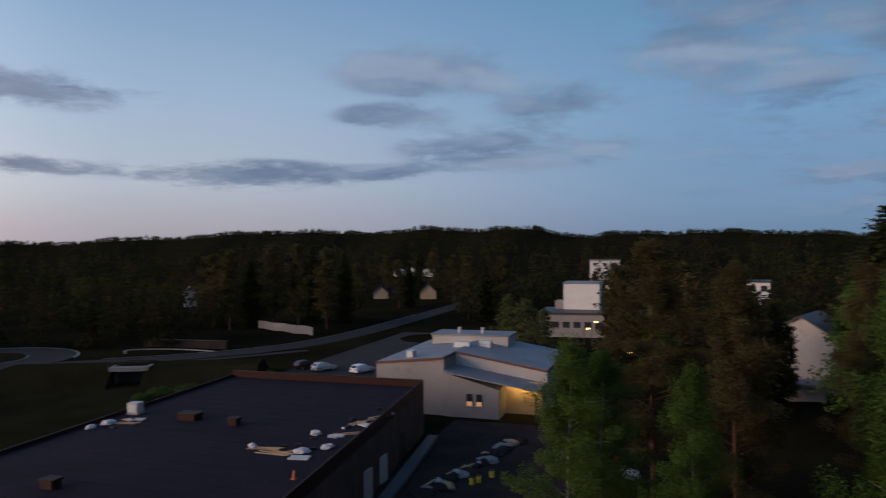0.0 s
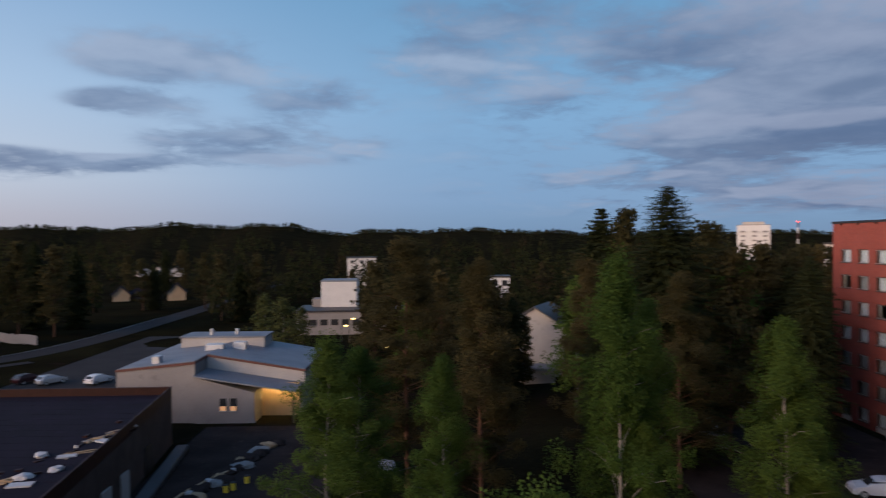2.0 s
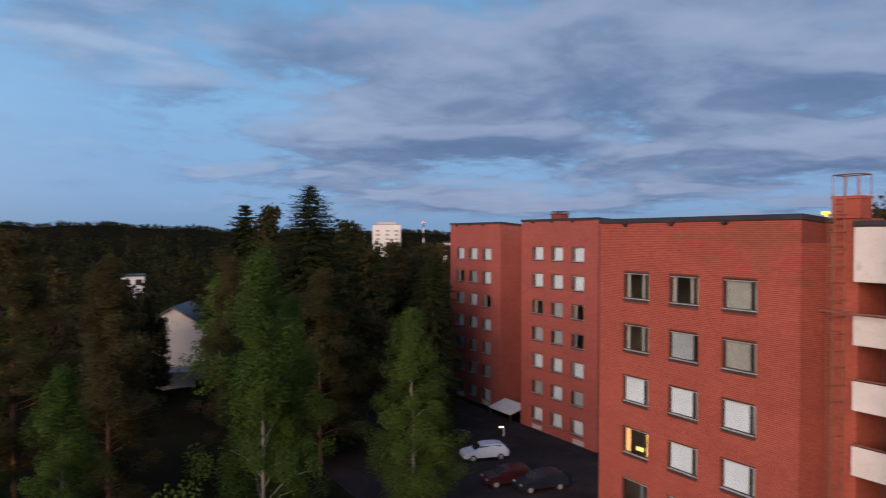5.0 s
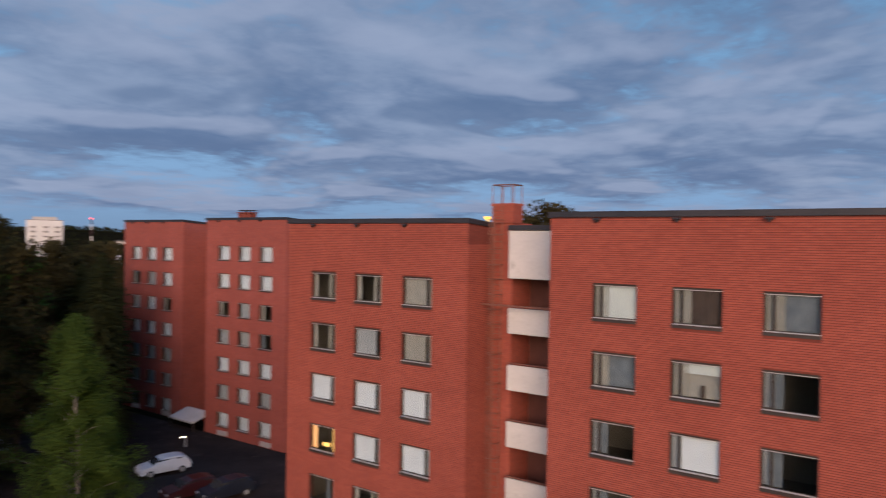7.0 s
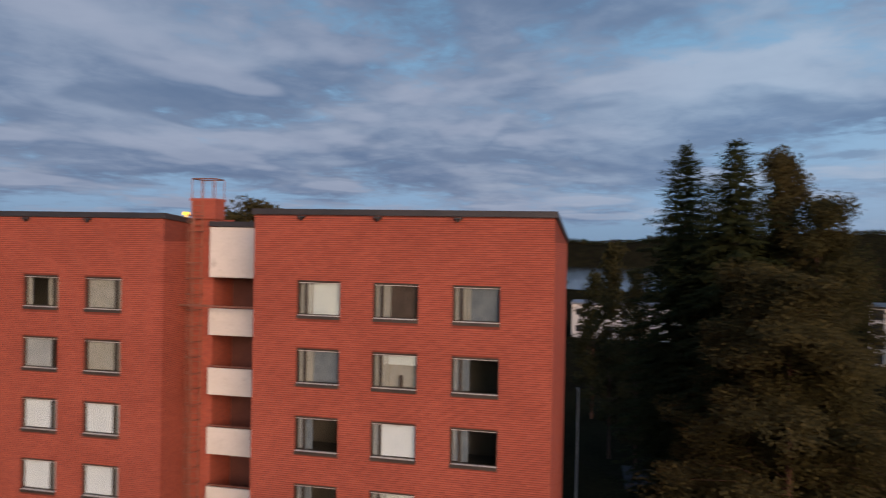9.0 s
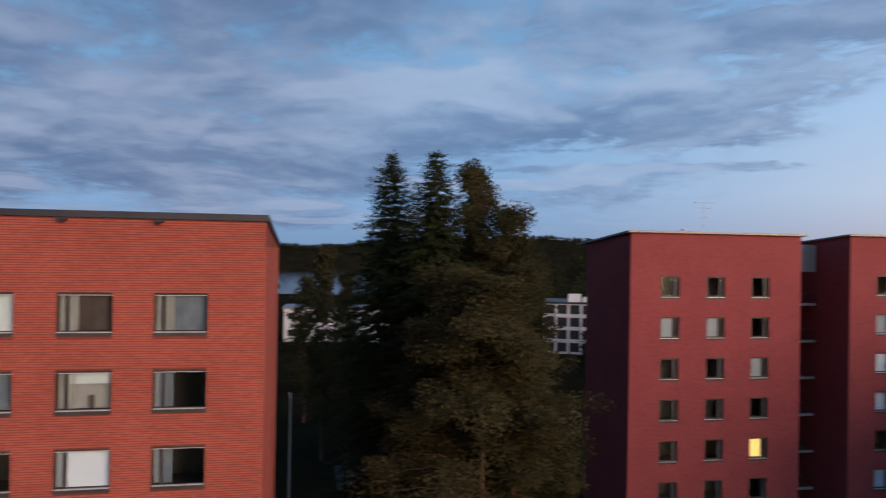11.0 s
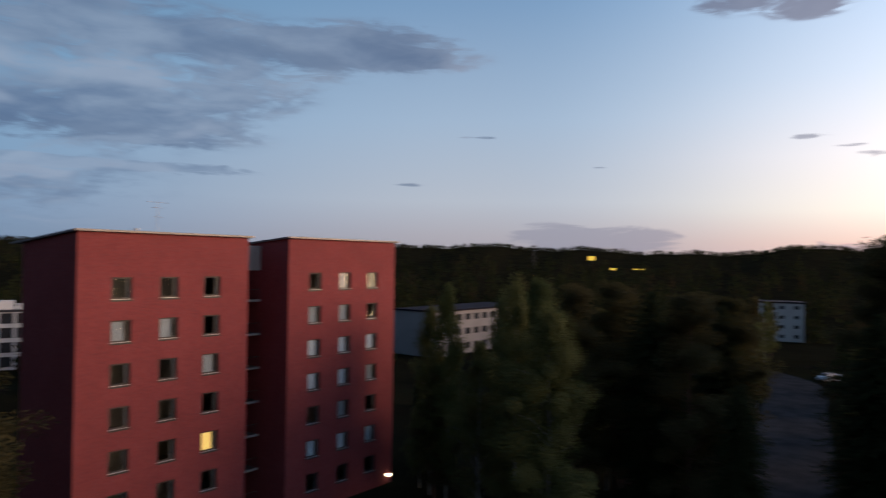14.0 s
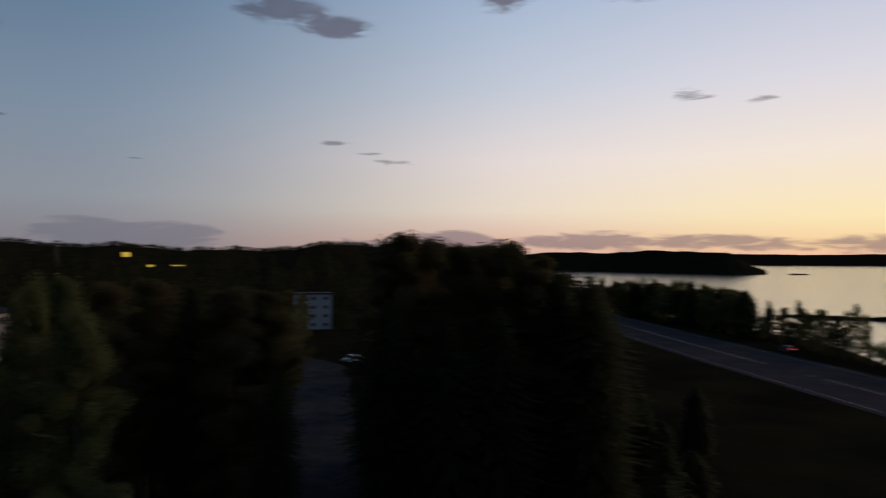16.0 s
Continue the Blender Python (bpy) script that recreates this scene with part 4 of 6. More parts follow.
# ---- other buildings ----
def wall_windows(parent, rows, cols, w, h, place, turn, name="window"):
    """Small windows on a far wall: place(r, c) gives the middle of each."""
    key = ("far", round(w, 2), round(h, 2))
    frame_me = shared(key, lambda: mesh_of("window", boxes((-w / 2 - 0.07, w / 2 + 0.07, -0.02, 0.05, -h / 2 - 0.07, -h / 2), (-w / 2 - 0.07, w / 2 + 0.07, -0.02, 0.05, h / 2, h / 2 + 0.07), (-w / 2 - 0.07, -w / 2, -0.02, 0.05, -h / 2, h / 2), (w / 2, w / 2 + 0.07, -0.02, 0.05, -h / 2, h / 2)), M["frame"]))
    pane_me = shared((key, "pane"), lambda: mesh_of("pane", boxes((-w / 2, w / 2, 0.0, 0.03, -h / 2, h / 2)), M["black_glass"]))
    for r in range(rows):
        for c in range(cols):
            ob = part(name, frame_me, None, parent)
            ob.matrix_basis = Matrix.Translation(place(r, c)) @ pose(0, 0, 0, 0, 0, turn)
            part("pane", pane_me, None, ob)


def slab_house(name, label, category, at, turn, w, d, h, wall, roof, rows=0, cols=0, win=(1.5, 1.4), over=0.3, base=0.0, sides=1, group=""):
    """A flat-roofed house; its front looks to its own -y. at: the middle of the front, on the ground."""
    house = thing(name, label, category, at, turn, group)
    part("wall", boxes((-w / 2, w / 2, 0, d, base, h)), wall, house)
    part("roof", boxes((-w / 2 - over, w / 2 + over, -over, d + over, h + 0.004, h + 0.35)), roof, house)
    if rows:
        gap = h / rows
        wall_windows(house, rows, cols, *win, lambda r, c: Vector((-w / 2 + w * (c + 0.5) / cols, -0.03, gap * (r + 0.55))), 0)
        n = max(1, int(d / 4))
        for s in ((-1,) if sides == 1 else ()):
            wall_windows(house, rows, n, *win, lambda r, c: Vector((s * (w / 2 + 0.03), d * (c + 0.5) / n, gap * (r + 0.55))), 90 * s)
    return house


def gable_house(label, at, turn, w, d, h, rise, wall, roof, windows=2):
    house = thing("house", label, "house", at, turn, "houses by the road")
    bm = bmesh.new()
    for y in (0, d):
        bm.verts.new((-w / 2, y, 0)), bm.verts.new((w / 2, y, 0)), bm.verts.new((w / 2, y, h)), bm.verts.new((0, y, h + rise)), bm.verts.new((-w / 2, y, h))
    bm.verts.ensure_lookup_table()
    v = bm.verts
    bm.faces.new(v[0:5]), bm.faces.new(v[5:10])
    for a, b in ((0, 1), (1, 2), (4, 0), (2, 3), (3, 4)):
        bm.faces.new((v[a], v[b], v[b + 5], v[a + 5]))
    part("wall", bm, wall, house)
    k = rise / (w / 2)
    for s in (-1, 1):
        bm = bmesh.new()
        for q in box(bm, 0, w / 2 + 0.5, -0.5, d + 0.5, 0.02, 0.2):
            q.co.z += h + rise - k * q.co.x
            q.co.x *= s
        part("roof", bm, roof, house)
    wall_windows(house, 1, windows, 1.0, 1.2, lambda r, c: Vector((-w / 2 + w * (c + 0.5) / windows, -0.03, h * 0.55)), 0)
    return house


def flat_hall():
    hall = thing("flat_roofed_hall", "low brown hall with a wide dark felt roof", "hall")
    fl, fr, nr, nl = (-51.2, 74.2), (-26.6, 74.4), (-20.6, 24.0), (-48.4, 24.0)
    ring = (nl, nr, fr, fl)

    def inside(p, k):
        cx, cy = -37.0, 50.0
        return (p[0] + (cx - p[0]) * k / 20, p[1] + (cy - p[1]) * k / 20)
    bm = bmesh.new()
    low = [bm.verts.new((*p, 0)) for p in ring]
    top = [bm.verts.new((*p, 5.05)) for p in ring]
    for i in range(4):
        bm.faces.new((low[i], low[(i + 1) % 4], top[(i + 1) % 4], top[i]))
    part("wall", bm, M["wall_dark"], hall)
    bm = bmesh.new()
    top = [bm.verts.new((*inside(p, 0.15), 5.2)) for p in ring]
    low = [bm.verts.new((*inside(p, 0.15), 5.0)) for p in ring]
    bm.faces.new(top)
    for i in range(4):
        bm.faces.new((low[i], low[(i + 1) % 4], top[(i + 1) % 4], top[i]))
    part("roof", bm, M["felt"], hall, "dark bitumen felt roof with laid strips")
    for i, (a, b) in enumerate(((nl, nr), (nr, fr), (fr, fl), (fl, nl))):
        bm = bmesh.new()
        h = (5.55, 6.0, 6.0, 5.5)[i]
        a2, b2 = inside(a, 0.22), inside(b, 0.22)
        vs = [bm.verts.new((*p, z)) for z in (4.9, h) for p in (a, b, b2, a2)]
        for f in ((0, 1, 2, 3), (4, 5, 6, 7), (0, 1, 5, 4), (1, 2, 6, 5), (2, 3, 7, 6), (3, 0, 4, 7)):
            bm.faces.new([vs[q] for q in f])
        part("parapet", bm, M["rust"], hall, "brown sheet metal parapet")
    # felt laps, across the roof
    for k in range(1, 26):
        yy = 24.6 + 49.2 * k / 26
        u = (yy - 24) / 50.3
        x0, x1 = nl[0] + (fl[0] - nl[0]) * u + 0.5, nr[0] + (fr[0] - nr[0]) * u - 0.5
        part("felt_lap", boxes((x0, x1, yy, yy + 0.16, 5.2, 5.212)), M["felt"], hall)
    for yy, hh in ((64, 2.6), (57, 2.4), (52.5, 2.6), (45, 2.6)):
        xx = fr[0] + (nr[0] - fr[0]) * (fr[1] - yy) / (fr[1] - nr[1])
        part("door" if hh > 2.5 else "shutter", boxes((xx - 0.05, xx + 0.09, yy, yy + 1.6, 0.1, hh)), M["wall_pale"] if yy < 60 else M["frame"], hall)
    for (x, y), (w, d, h) in (((-42.3, 54.6), (1.8, 1.2, 0.55)), ((-37.1, 53.9), (0.85, 0.75, 0.6)), ((-39.2, 36.4), (0.95, 0.8, 0.55))):
        bm = boxes((x - w / 2, x + w / 2, y - d / 2, y + d / 2, 5.2, 5.2 + h), (x - w / 2 - 0.12, x + w / 2 + 0.12, y - d / 2 - 0.12, y + d / 2 + 0.12, 5.2 + h, 5.3 + h))
        part("roof_vent", bm, M["rust"], hall, "brown sheet metal roof vent")


def loose(name, label, category, material, rows, at, turn=0.0, soft=0.0, group="building waste on the flat roof"):
    ob = new(name, mesh_of(name, boxes(*rows), material, soft))
    ob.matrix_basis = pose(*at, 0, 0, turn)
    return tagged(ob, label, category, group)


def sack(name, label, w, d, h, at, seed, material="plastic_white", category="sack"):
    """A crumpled bag or heap of sheeting."""
    bm = bmesh.new()
    bmesh.ops.create_icosphere(bm, subdivisions=3, radius=1)
    for v in bm.verts:
        n = noise.noise(v.co * 1.7 + Vector((seed, 0, 0))) * 0.35 + noise.noise(v.co * 4 + Vector((0, seed, 0))) * 0.12
        q = v.co * (1 + n)
        v.co = Vector((q.x * w / 2, q.y * d / 2, max(q.z, -0.35) * h * 0.72 + 0.25 * h))
    ob = new(name, mesh_of(name, bm, M[material]))
    ob.matrix_basis = pose(*at, 0, 0, seed * 40)
    return tagged(ob, label, category, "building waste")


def roof_waste():
    z = 5.2
    unit = thing("air_handler", "white box-shaped air handling unit on the flat roof", "air handler", (-48.8, 55.0, z), 8)
    part("cabinet", boxes((-0.55, 0.55, -0.5, 0.5, 0.12, 1.1)), M["plastic_white"], unit, "", 0.04)
    part("plinth", boxes((-0.6, 0.6, -0.55, 0.55, 0, 0.12)), M["slab"], unit)
    part("grille", boxes((-0.4, 0.4, -0.53, -0.505, 0.3, 0.95)), M["galv"], unit)
    for (x, y), w, seed in (((-27.2, 48.2), 1.7, 1), ((-25.8, 49.8), 1.4, 2), ((-28.6, 53.1), 1.5, 3), ((-31.6, 48.3), 1.0, 4), ((-25.4, 61.3), 1.2, 5), ((-48.4, 51.2), 1.8, 6), ((-48.6, 49.4), 1.2, 7)):
        sack("sheeting", "crumpled white plastic sheeting on the roof", w * 0.75, w * 0.6, 0.36, (x, y, z), seed)
    for (x, y), turn, n, long in (((-30.6, 48.4), 8, 3, 2.6), ((-29.2, 47.4), -6, 4, 2.8), ((-26.4, 54.0), 30, 3, 2.2), ((-26.5, 57.6), 55, 4, 2.8), ((-26.0, 60.2), 60, 3, 2.4), ((-47.2, 51.8), 12, 3, 2.4)):
        heap = thing("plank_pile", "untidy pile of pale sawn planks", "planks", (x, y, z), turn, "building waste on the flat roof")
        for k in range(n):
            ob = part("plank", shared(("plank", long), lambda: mesh_of("plank", boxes((-long / 2, long / 2, -0.09, 0.09, 0, 0.045)), M["plank"])), None, heap)
            ob.matrix_basis = pose(0.12 * k, 0.22 * k - 0.3, 0.047 * (k % 2), 0, 0, 5 * math.sin(3.1 * k + x))
    for (x, y), w, d, t in (((-26.7, 53.0), 1.3, 0.7, 20), ((-25.8, 57.0), 1.2, 0.8, -30), ((-26.6, 46.8), 1.5, 0.9, 10), ((-47.0, 53.0), 1.6, 0.8, 15)):
        loose("insulation_board", "white insulation board lying on the roof", "board", M["plastic_white"], [(-w / 2, w / 2, -d / 2, d / 2, 0, 0.1)], (x, y, z), t)
    scrap = random.Random(8)
    for k in range(30):
        u = scrap.random()
        x, y = -28.6 + 3.2 * u + scrap.uniform(-1.6, 1.2), 46.5 + 16 * u + scrap.uniform(-1.5, 1.5)
        if k >= 24:
            x, y = -48.0 + scrap.uniform(-0.6, 1.6), 51.5 + scrap.uniform(-2, 2)
        w, d = scrap.uniform(0.25, 0.9), scrap.uniform(0.12, 0.4)
        dull = scrap.random() < 0.45
        loose("scrap_board", "torn dark board lying among roof waste" if dull else "pale broken board lying among roof waste", "scrap", M["rust"] if dull else M[scrap.choice(("plank", "plastic_white", "slab"))],
              [(-w / 2, w / 2, -d / 2, d / 2, 0, scrap.uniform(0.03, 0.16))], (x, y, z), scrap.uniform(0, 180))
    cone = thing("traffic_cone", "small orange traffic cone on the roof", "cone", (-24.6, 42.5, z))
    bm = bmesh.new()
    tube(bm, (0, 0, 0.04), (0, 0, 0.6), 0.14, 0.03, 12)
    part("body", bm, M["orange"], cone)
    part("base", boxes((-0.18, 0.18, -0.18, 0.18, 0, 0.04)), M["orange"], cone)


def grey_hall():
    hall = thing("grey_hall", "pale grey hall with several flat roofs and a warmly lit entrance", "hall")

    def tilted(name, x0, x1, y0, y1, z0, left, right, material, label=""):
        bm = bmesh.new()
        for q in box(bm, x0, x1, y0, y1, 0, 1):
            q.co.z = (left if q.co.x < (x0 + x1) / 2 else right) + (0 if q.co.z > 0.5 else z0)
            if z0 < -3 and q.co.z < 4.5:
                q.co.z = 0
        part(name, bm, material, hall, label)
    tilted("wall", -36.0, -27.0, 83.0, 104.0, -9, 6.0, 6.85, M["wall_grey"], "light grey main wall")
    tilted("roof_trim", -36.1, -26.95, 82.9, 104.1, -0.25, 6.26, 7.11, M["red_trim"], "red brown roof trim")
    tilted("roof", -35.9, -27.1, 83.1, 103.9, -0.05, 6.33, 7.18, M["sheet"])
    tilted("wing_wall", -26.94, -15.0, 87.6, 104.0, -9, 7.0, 5.0, M["wall_pale"])
    tilted("wing_trim", -26.93, -14.9, 87.5, 104.1, -0.25, 7.26, 5.26, M["red_trim"])
    tilted("wing_roof", -26.92, -15.0, 87.6, 104.0, -0.05, 7.33, 5.33, M["sheet"])
    bm = bmesh.new()
    for q in box(bm, -26.94, -20.0, 82.6, 87.58, 0, 5.0):
        if q.co.z > 1:
            q.co.z = 5.4 if q.co.x < -22 else 3.5
    part("annex_wall", bm, M["wall_grey"], hall)
    bm = bmesh.new()
    for q in box(bm, -26.94, -15.2, 82.2, 87.58, 5.44, 5.6):
        q.co.z -= max(0, min(1, (q.co.x + 26.94) / 11.7)) * 1.9
    part("annex_roof", bm, M["sheet"], hall, "sloping grey sheet roof of the annex")
    for x in (-24.0, -22.8):
        ob = part("window", boxes((x, x + 0.75, 82.52, 82.6, 1.5, 2.9)), M["black_glass"], hall)
        part("sill", boxes((x - 0.05, x + 0.8, 82.45, 82.6, 1.4, 1.48)), M["sill"], ob)
        part("lit_pane", boxes((x + 0.05, x + 0.7, 82.5, 82.516, 1.5, 2.0)), M["lit_warm"], ob, "warmly lit lower pane")
    part("entrance_wall", boxes((-19.98, -15.4, 86.2, 86.4, 0, 4.0)), M["wall_yellow"], hall, "entrance wall under the canopy")
    part("entrance_post", boxes((-15.6, -15.4, 82.4, 82.6, 0, 3.3)), M["frame"], hall)
    part("entrance_lamp", boxes((-19.4, -15.9, 85.5, 85.75, 3.5, 3.6)), M["entrance"], hall, "warm lamp under the canopy")
    part("upper_room", boxes((-33.6, -22.3, 98, 103, 5.5, 7.9)), M["wall_pale"], hall)
    part("upper_roof", boxes((-33.8, -22.1, 97.8, 103.2, 7.904, 8.1)), M["sheet"], hall)
    for x, y, w in ((-28.5, 92, 2.2), (-25.5, 94, 1.6), (-32.5, 84.6, 0.8)):
        part("roof_unit", boxes((x, x + w, y, y + 1.4, 6.6, 7.8 if w > 1 else 7.5)), M["galv"], hall, "ventilation unit on the roof")
    for x, z in ((-30, 8.1), (-26.5, 8.1)):
        bm = bmesh.new()
        tube(bm, (x, 100, z), (x, 100, z + 0.8), 0.25, 0.25, 10)
        part("vent_pipe", bm, M["galv"], hall)


def car(label, paint, at, turn, lights=None):
    """A five-door car; its nose looks along its own +x."""
    ob = thing("car", label, "car", at, turn, "parked cars")
    sides = [(-2.05, 0.35), (-2.1, 0.75), (-1.95, 0.98), (-1.65, 1.35), (-1.1, 1.47), (0.0, 1.46), (0.55, 1.3), (1.05, 0.98), (1.85, 0.84), (2.08, 0.62), (2.08, 0.32)]
    bm = bmesh.new()
    rings = []
    for y, f in ((-0.84, 0.0), (-0.80, 1.0), (0.80, 1.0), (0.84, 0.0)):
        rings.append([bm.verts.new((x * (0.985 if f == 0 else 1), y * (1 if z < 1.0 else 0.84), z if f else 0.35 + (z - 0.35) * 0.97)) for x, z in sides])
    for a, b in zip(rings, rings[1:]):
        for i in range(len(sides)):
            j = (i + 1) % len(sides)
            bm.faces.new((a[i], a[j], b[j], b[i]))
    bm.faces.new(rings[0])
    bm.faces.new(rings[-1][::-1])
    part("body", bm, paint, ob)
    for s in (-1, 1):
        part("side_window", boxes((-1.45, 0.75, s * 0.715 - 0.02, s * 0.715 + 0.02, 1.02, 1.34)), M["black_glass"], ob)
    bm = bmesh.new()
    for q in box(bm, 0.0, 0.03, -0.62, 0.62, 0, 0.42):
        q.co.x += 1.02 - q.co.z * 1.15
        q.co.z += 0.99
    part("windscreen", bm, M["black_glass"], ob)
    bm = bmesh.new()
    for q in box(bm, 0.0, 0.03, -0.6, 0.6, 0, 0.34):
        q.co.x += -1.98 + q.co.z * 0.85
        q.co.z += 1.0
    part("rear_window", bm, M["black_glass"], ob)
    for x in (-1.3, 1.3):
        for s in (-1, 1):
            def wheel():
                bm = bmesh.new()
                tube(bm, (0, -0.1, 0), (0, 0.1, 0), 0.31, 0.31, 18)
                return mesh_of("wheel", bm, M["tyre"])
            w = part("wheel", shared("wheel", wheel), None, ob)
            w.location = (x, s * 0.76, 0.31)

            def rim():
                bm = bmesh.new()
                tube(bm, (0, -0.112, 0), (0, 0.112, 0), 0.19, 0.19, 14)
                return mesh_of("rim", bm, M["galv"])
            part("rim", shared("rim", rim), None, w)
    for s in (-1, 1):
        part("tail_lamp", boxes((-2.12, -2.06, s * 0.6 - 0.16, s * 0.6 + 0.16, 0.74, 0.88)), lights or M["car_red"], ob)
        part("headlamp", boxes((2.0, 2.06, s * 0.58 - 0.18, s * 0.58 + 0.18, 0.62, 0.76)), M["galv"], ob)
    return ob


def lamp_post(at, h, lamp=None, label="tall grey street lamp post", arm=1.2, turn=0.0, big=1.0, steel="galv"):
    ob = thing("street_lamp", label, "street lamp", at, turn, "street lamps")
    bm = bmesh.new()
    tube(bm, (0, 0, 0), (0, 0, h), 0.09, 0.06, 10)
    part("pole", bm, M[steel], ob)
    bm = bmesh.new()
    tube(bm, (0, 0, h - 0.05), (arm, 0, h + 0.1), 0.045, 0.04, 8)
    part("arm", bm, M[steel], ob)
    part("lamp_head", boxes((arm - 0.1 * big, arm + 0.5 * big, -0.16 * big, 0.16 * big, h + 0.03, h + 0.03 + 0.2 * big * big)), lamp or M["galv"], ob, "", 0.02)
    return ob


flat_hall()
roof_waste()
grey_hall()
# white flat-roofed works behind the hall
works = slab_house("works_building", "long pale works building with a band of windows", "works building", (-17, 160, 0), 3, 24, 14, 5.2, M["wall_grey"], M["fascia"], 1, 10, (1.5, 1.2))
tower_box = slab_house("plant_room", "plain white box rising above a works roof", "plant room", (-20.6, 168, 0), 2, 8.3, 9, 11.5, M["wall_white"], M["sheet"], over=0.05)
part("side_box", boxes((-6.3, -4.2, 1, 6, 0, 7.4)), M["wall_grey"], tower_box)
slab_house("villa", "white three-storey house with dark windows", "house", (-27, 299, 0), 5, 12, 10, 14.0, M["wall_white"], M["fascia"], 4, 3, (1.2, 1.1))
slab_house("white_house", "small white house among pines", "house", (20.8, 199, 0), -5, 5.5, 8, 10.6, M["wall_white"], M["fascia"], 3, 2)
gable_house("pale narrow gabled house with a dark roof", (16.1, 104.8, 0), -24, 9.2, 9, 8.2, 2.8, M["wall_pale"], M["tin_dark"], 0)
slab_house("shed", "low pale shed beside a gabled house", "shed", (15.6, 99.5, 0), -10, 5, 3.6, 2.6, M["wall_grey"], M["sheet"])
gable_house("ochre wooden house with a steep gable", (-108.5, 255, 0), 22, 5.6, 9, 2.6, 2.6, M["wall_yellow"], M["felt"], 0)
gable_house("ochre wooden house near the road", (-90.0, 258, 0), 18, 6.0, 9, 3.0, 3.0, M["wall_yellow"], M["felt"], 0)
gable_house("grey house with a dark roof", (-99, 262, 0), 65, 6.0, 9, 2.6, 1.6, M["wall_dark"], M["felt"], 0)
gable_house("white wooden house in the trees", (-161.0, 209, 0), 40, 4.2, 6, 4.5, 2.6, M["wall_pale"], M["tin_dark"], 1)
for x, y, w in ((-124, 345, 5),):
    gable_house("pale house far behind the trees", (x, y, float(land(np.array(x), np.array(y)))), 20, w * 0.7, 6, 3.4, 1.8, M["wall_grey"], M["tin_dark"])
for yaw, d, turn, w in ((21.4, 398, 30, 6.0), (20.5, 404, -20, 5.0), (19.3, 396, 10, 6.5)):
    x, y, _ = around(yaw, d)
    gable_house("small pale house on the wooded hillside", (x, y, float(land(np.array(x), np.array(y)))), turn, w, 7, 3.2, 1.6, M["wall_white"], M["tin_dark"], 1)
# tall white tower block and mast far off
t = slab_house("tower_block", "tall white tower block above the trees", "tower block", around(-25.05, 520), -25, 20.5, 18, 30.0, M["wall_white"], M["edge"], over=0.02)
part("roof_room", boxes((-7, 7, 4, 13, 30.36, 32.4)), M["wall_pale"], t)
for x in (-6.5, 0.6, 7.2):
    for k in range(9):
        part("balcony", boxes((x - 1.4, x + 1.4, -0.9, -0.02, 3 * k + 1.2, 3 * k + 2.3)), M["wall_grey"], t)
bm = bmesh.new()
m = thing("radio_mast", "thin red and white radio mast", "mast", around(-28.0, 700))
for q in range(7):
    bm = bmesh.new()
    tube(bm, (0, 0, 5.1 * q), (0, 0, 5.1 * q + 5.0), 0.7, 0.7, 6)
    part("section", bm, M["car_red"] if q % 2 == 0 else M["panel"], m)
part("warning_lamp", boxes((-0.8, 0.8, -0.8, 0.8, 35.2, 36.2)), M["lamp_red"], m, "red warning lamp")
slab_house("white_house", "white house end behind the brick house", "house", around(-30.6, 210), -30, 7, 9, 19.4, M["wall_white"], M["fascia"], 5, 2)
# white blocks to the east and south
far_block = slab_house("apartment_block", "white apartment block with balconies behind spruces", "apartment building", around(-111.5, 152), -113, 13, 12, 10.6, M["wall_white"], M["fascia"], 4, 5, (1.9, 1.75))
for x0, x1, hi in ((-1.5, 1.2, 12.6), (1.6, 3.0, 12.0), (4.2, 6.0, 11.7)):
    part("roof_unit", boxes((x0, x1, 1.0, 3.4, 10.96, hi)), M["wall_white"], far_block, "white ventilation box on the roof", 0.05)
for x in (1.32, 3.92):
    part("pilaster", boxes((x - 0.18, x + 0.18, -0.3, -0.05, 0, 10.4)), M["wall_white"], far_block)
slab_house("row_house", "pale low block partly hidden by pines", "apartment building", around(-93.0, 165), -93, 27, 10, 7.6, M["wall_white"], M["sheet"], 2, 8, (1.5, 1.3))
slab_house("white_block", "long white block with a plain bluish gable", "apartment building", (93.5, -141, 0), -90, 38, 12, 9.8, M["wall_grey"], M["felt"], 3, 11, (2.0, 1.3), sides=0)
slab_house("white_block", "white block at the end of the driveway", "apartment building", around(-168.6, 218), -166, 11, 10, 10.6, M["wall_pale"], M["felt"], 4, 3, (1.1, 0.8))

retaining = thing("retaining_wall", "low brown stone retaining wall behind a lay-by", "retaining wall", (-107, 123.2, 0), 3)
for q in range(9):
    part("wall_block", boxes((2.2 * q, 2.2 * q + 2.17, 0, 0.5, 0, 1.6 - 0.08 * (q % 3))), M["yard"], retaining, "", 0.04)
part("coping", boxes((-0.1, 19.9, -0.06, 0.56, 1.604, 1.7)), M["wall_dark"], retaining)

# fence, underpass and lamps along the road
fence = thing("board_fence", "long pale board fence by the road", "fence", (-101, 157.6, 0), -25.3)
for q in range(24):
    ob = part("board", shared("fence_board", lambda: mesh_of("board", boxes((0, 0.94, -0.03, 0.03, 0.15, 2.1)), M["wall_grey"])), None, fence)
    ob.matrix_basis = pose(0.96 * q, 0, 0.12 * math.sin(q * 0.7))
    if q % 4 == 0:
        part("post", boxes((0.96 * q - 0.06, 0.96 * q + 0.06, 0.035, 0.15, 0, 2.2)), M["wall_pale"], fence)
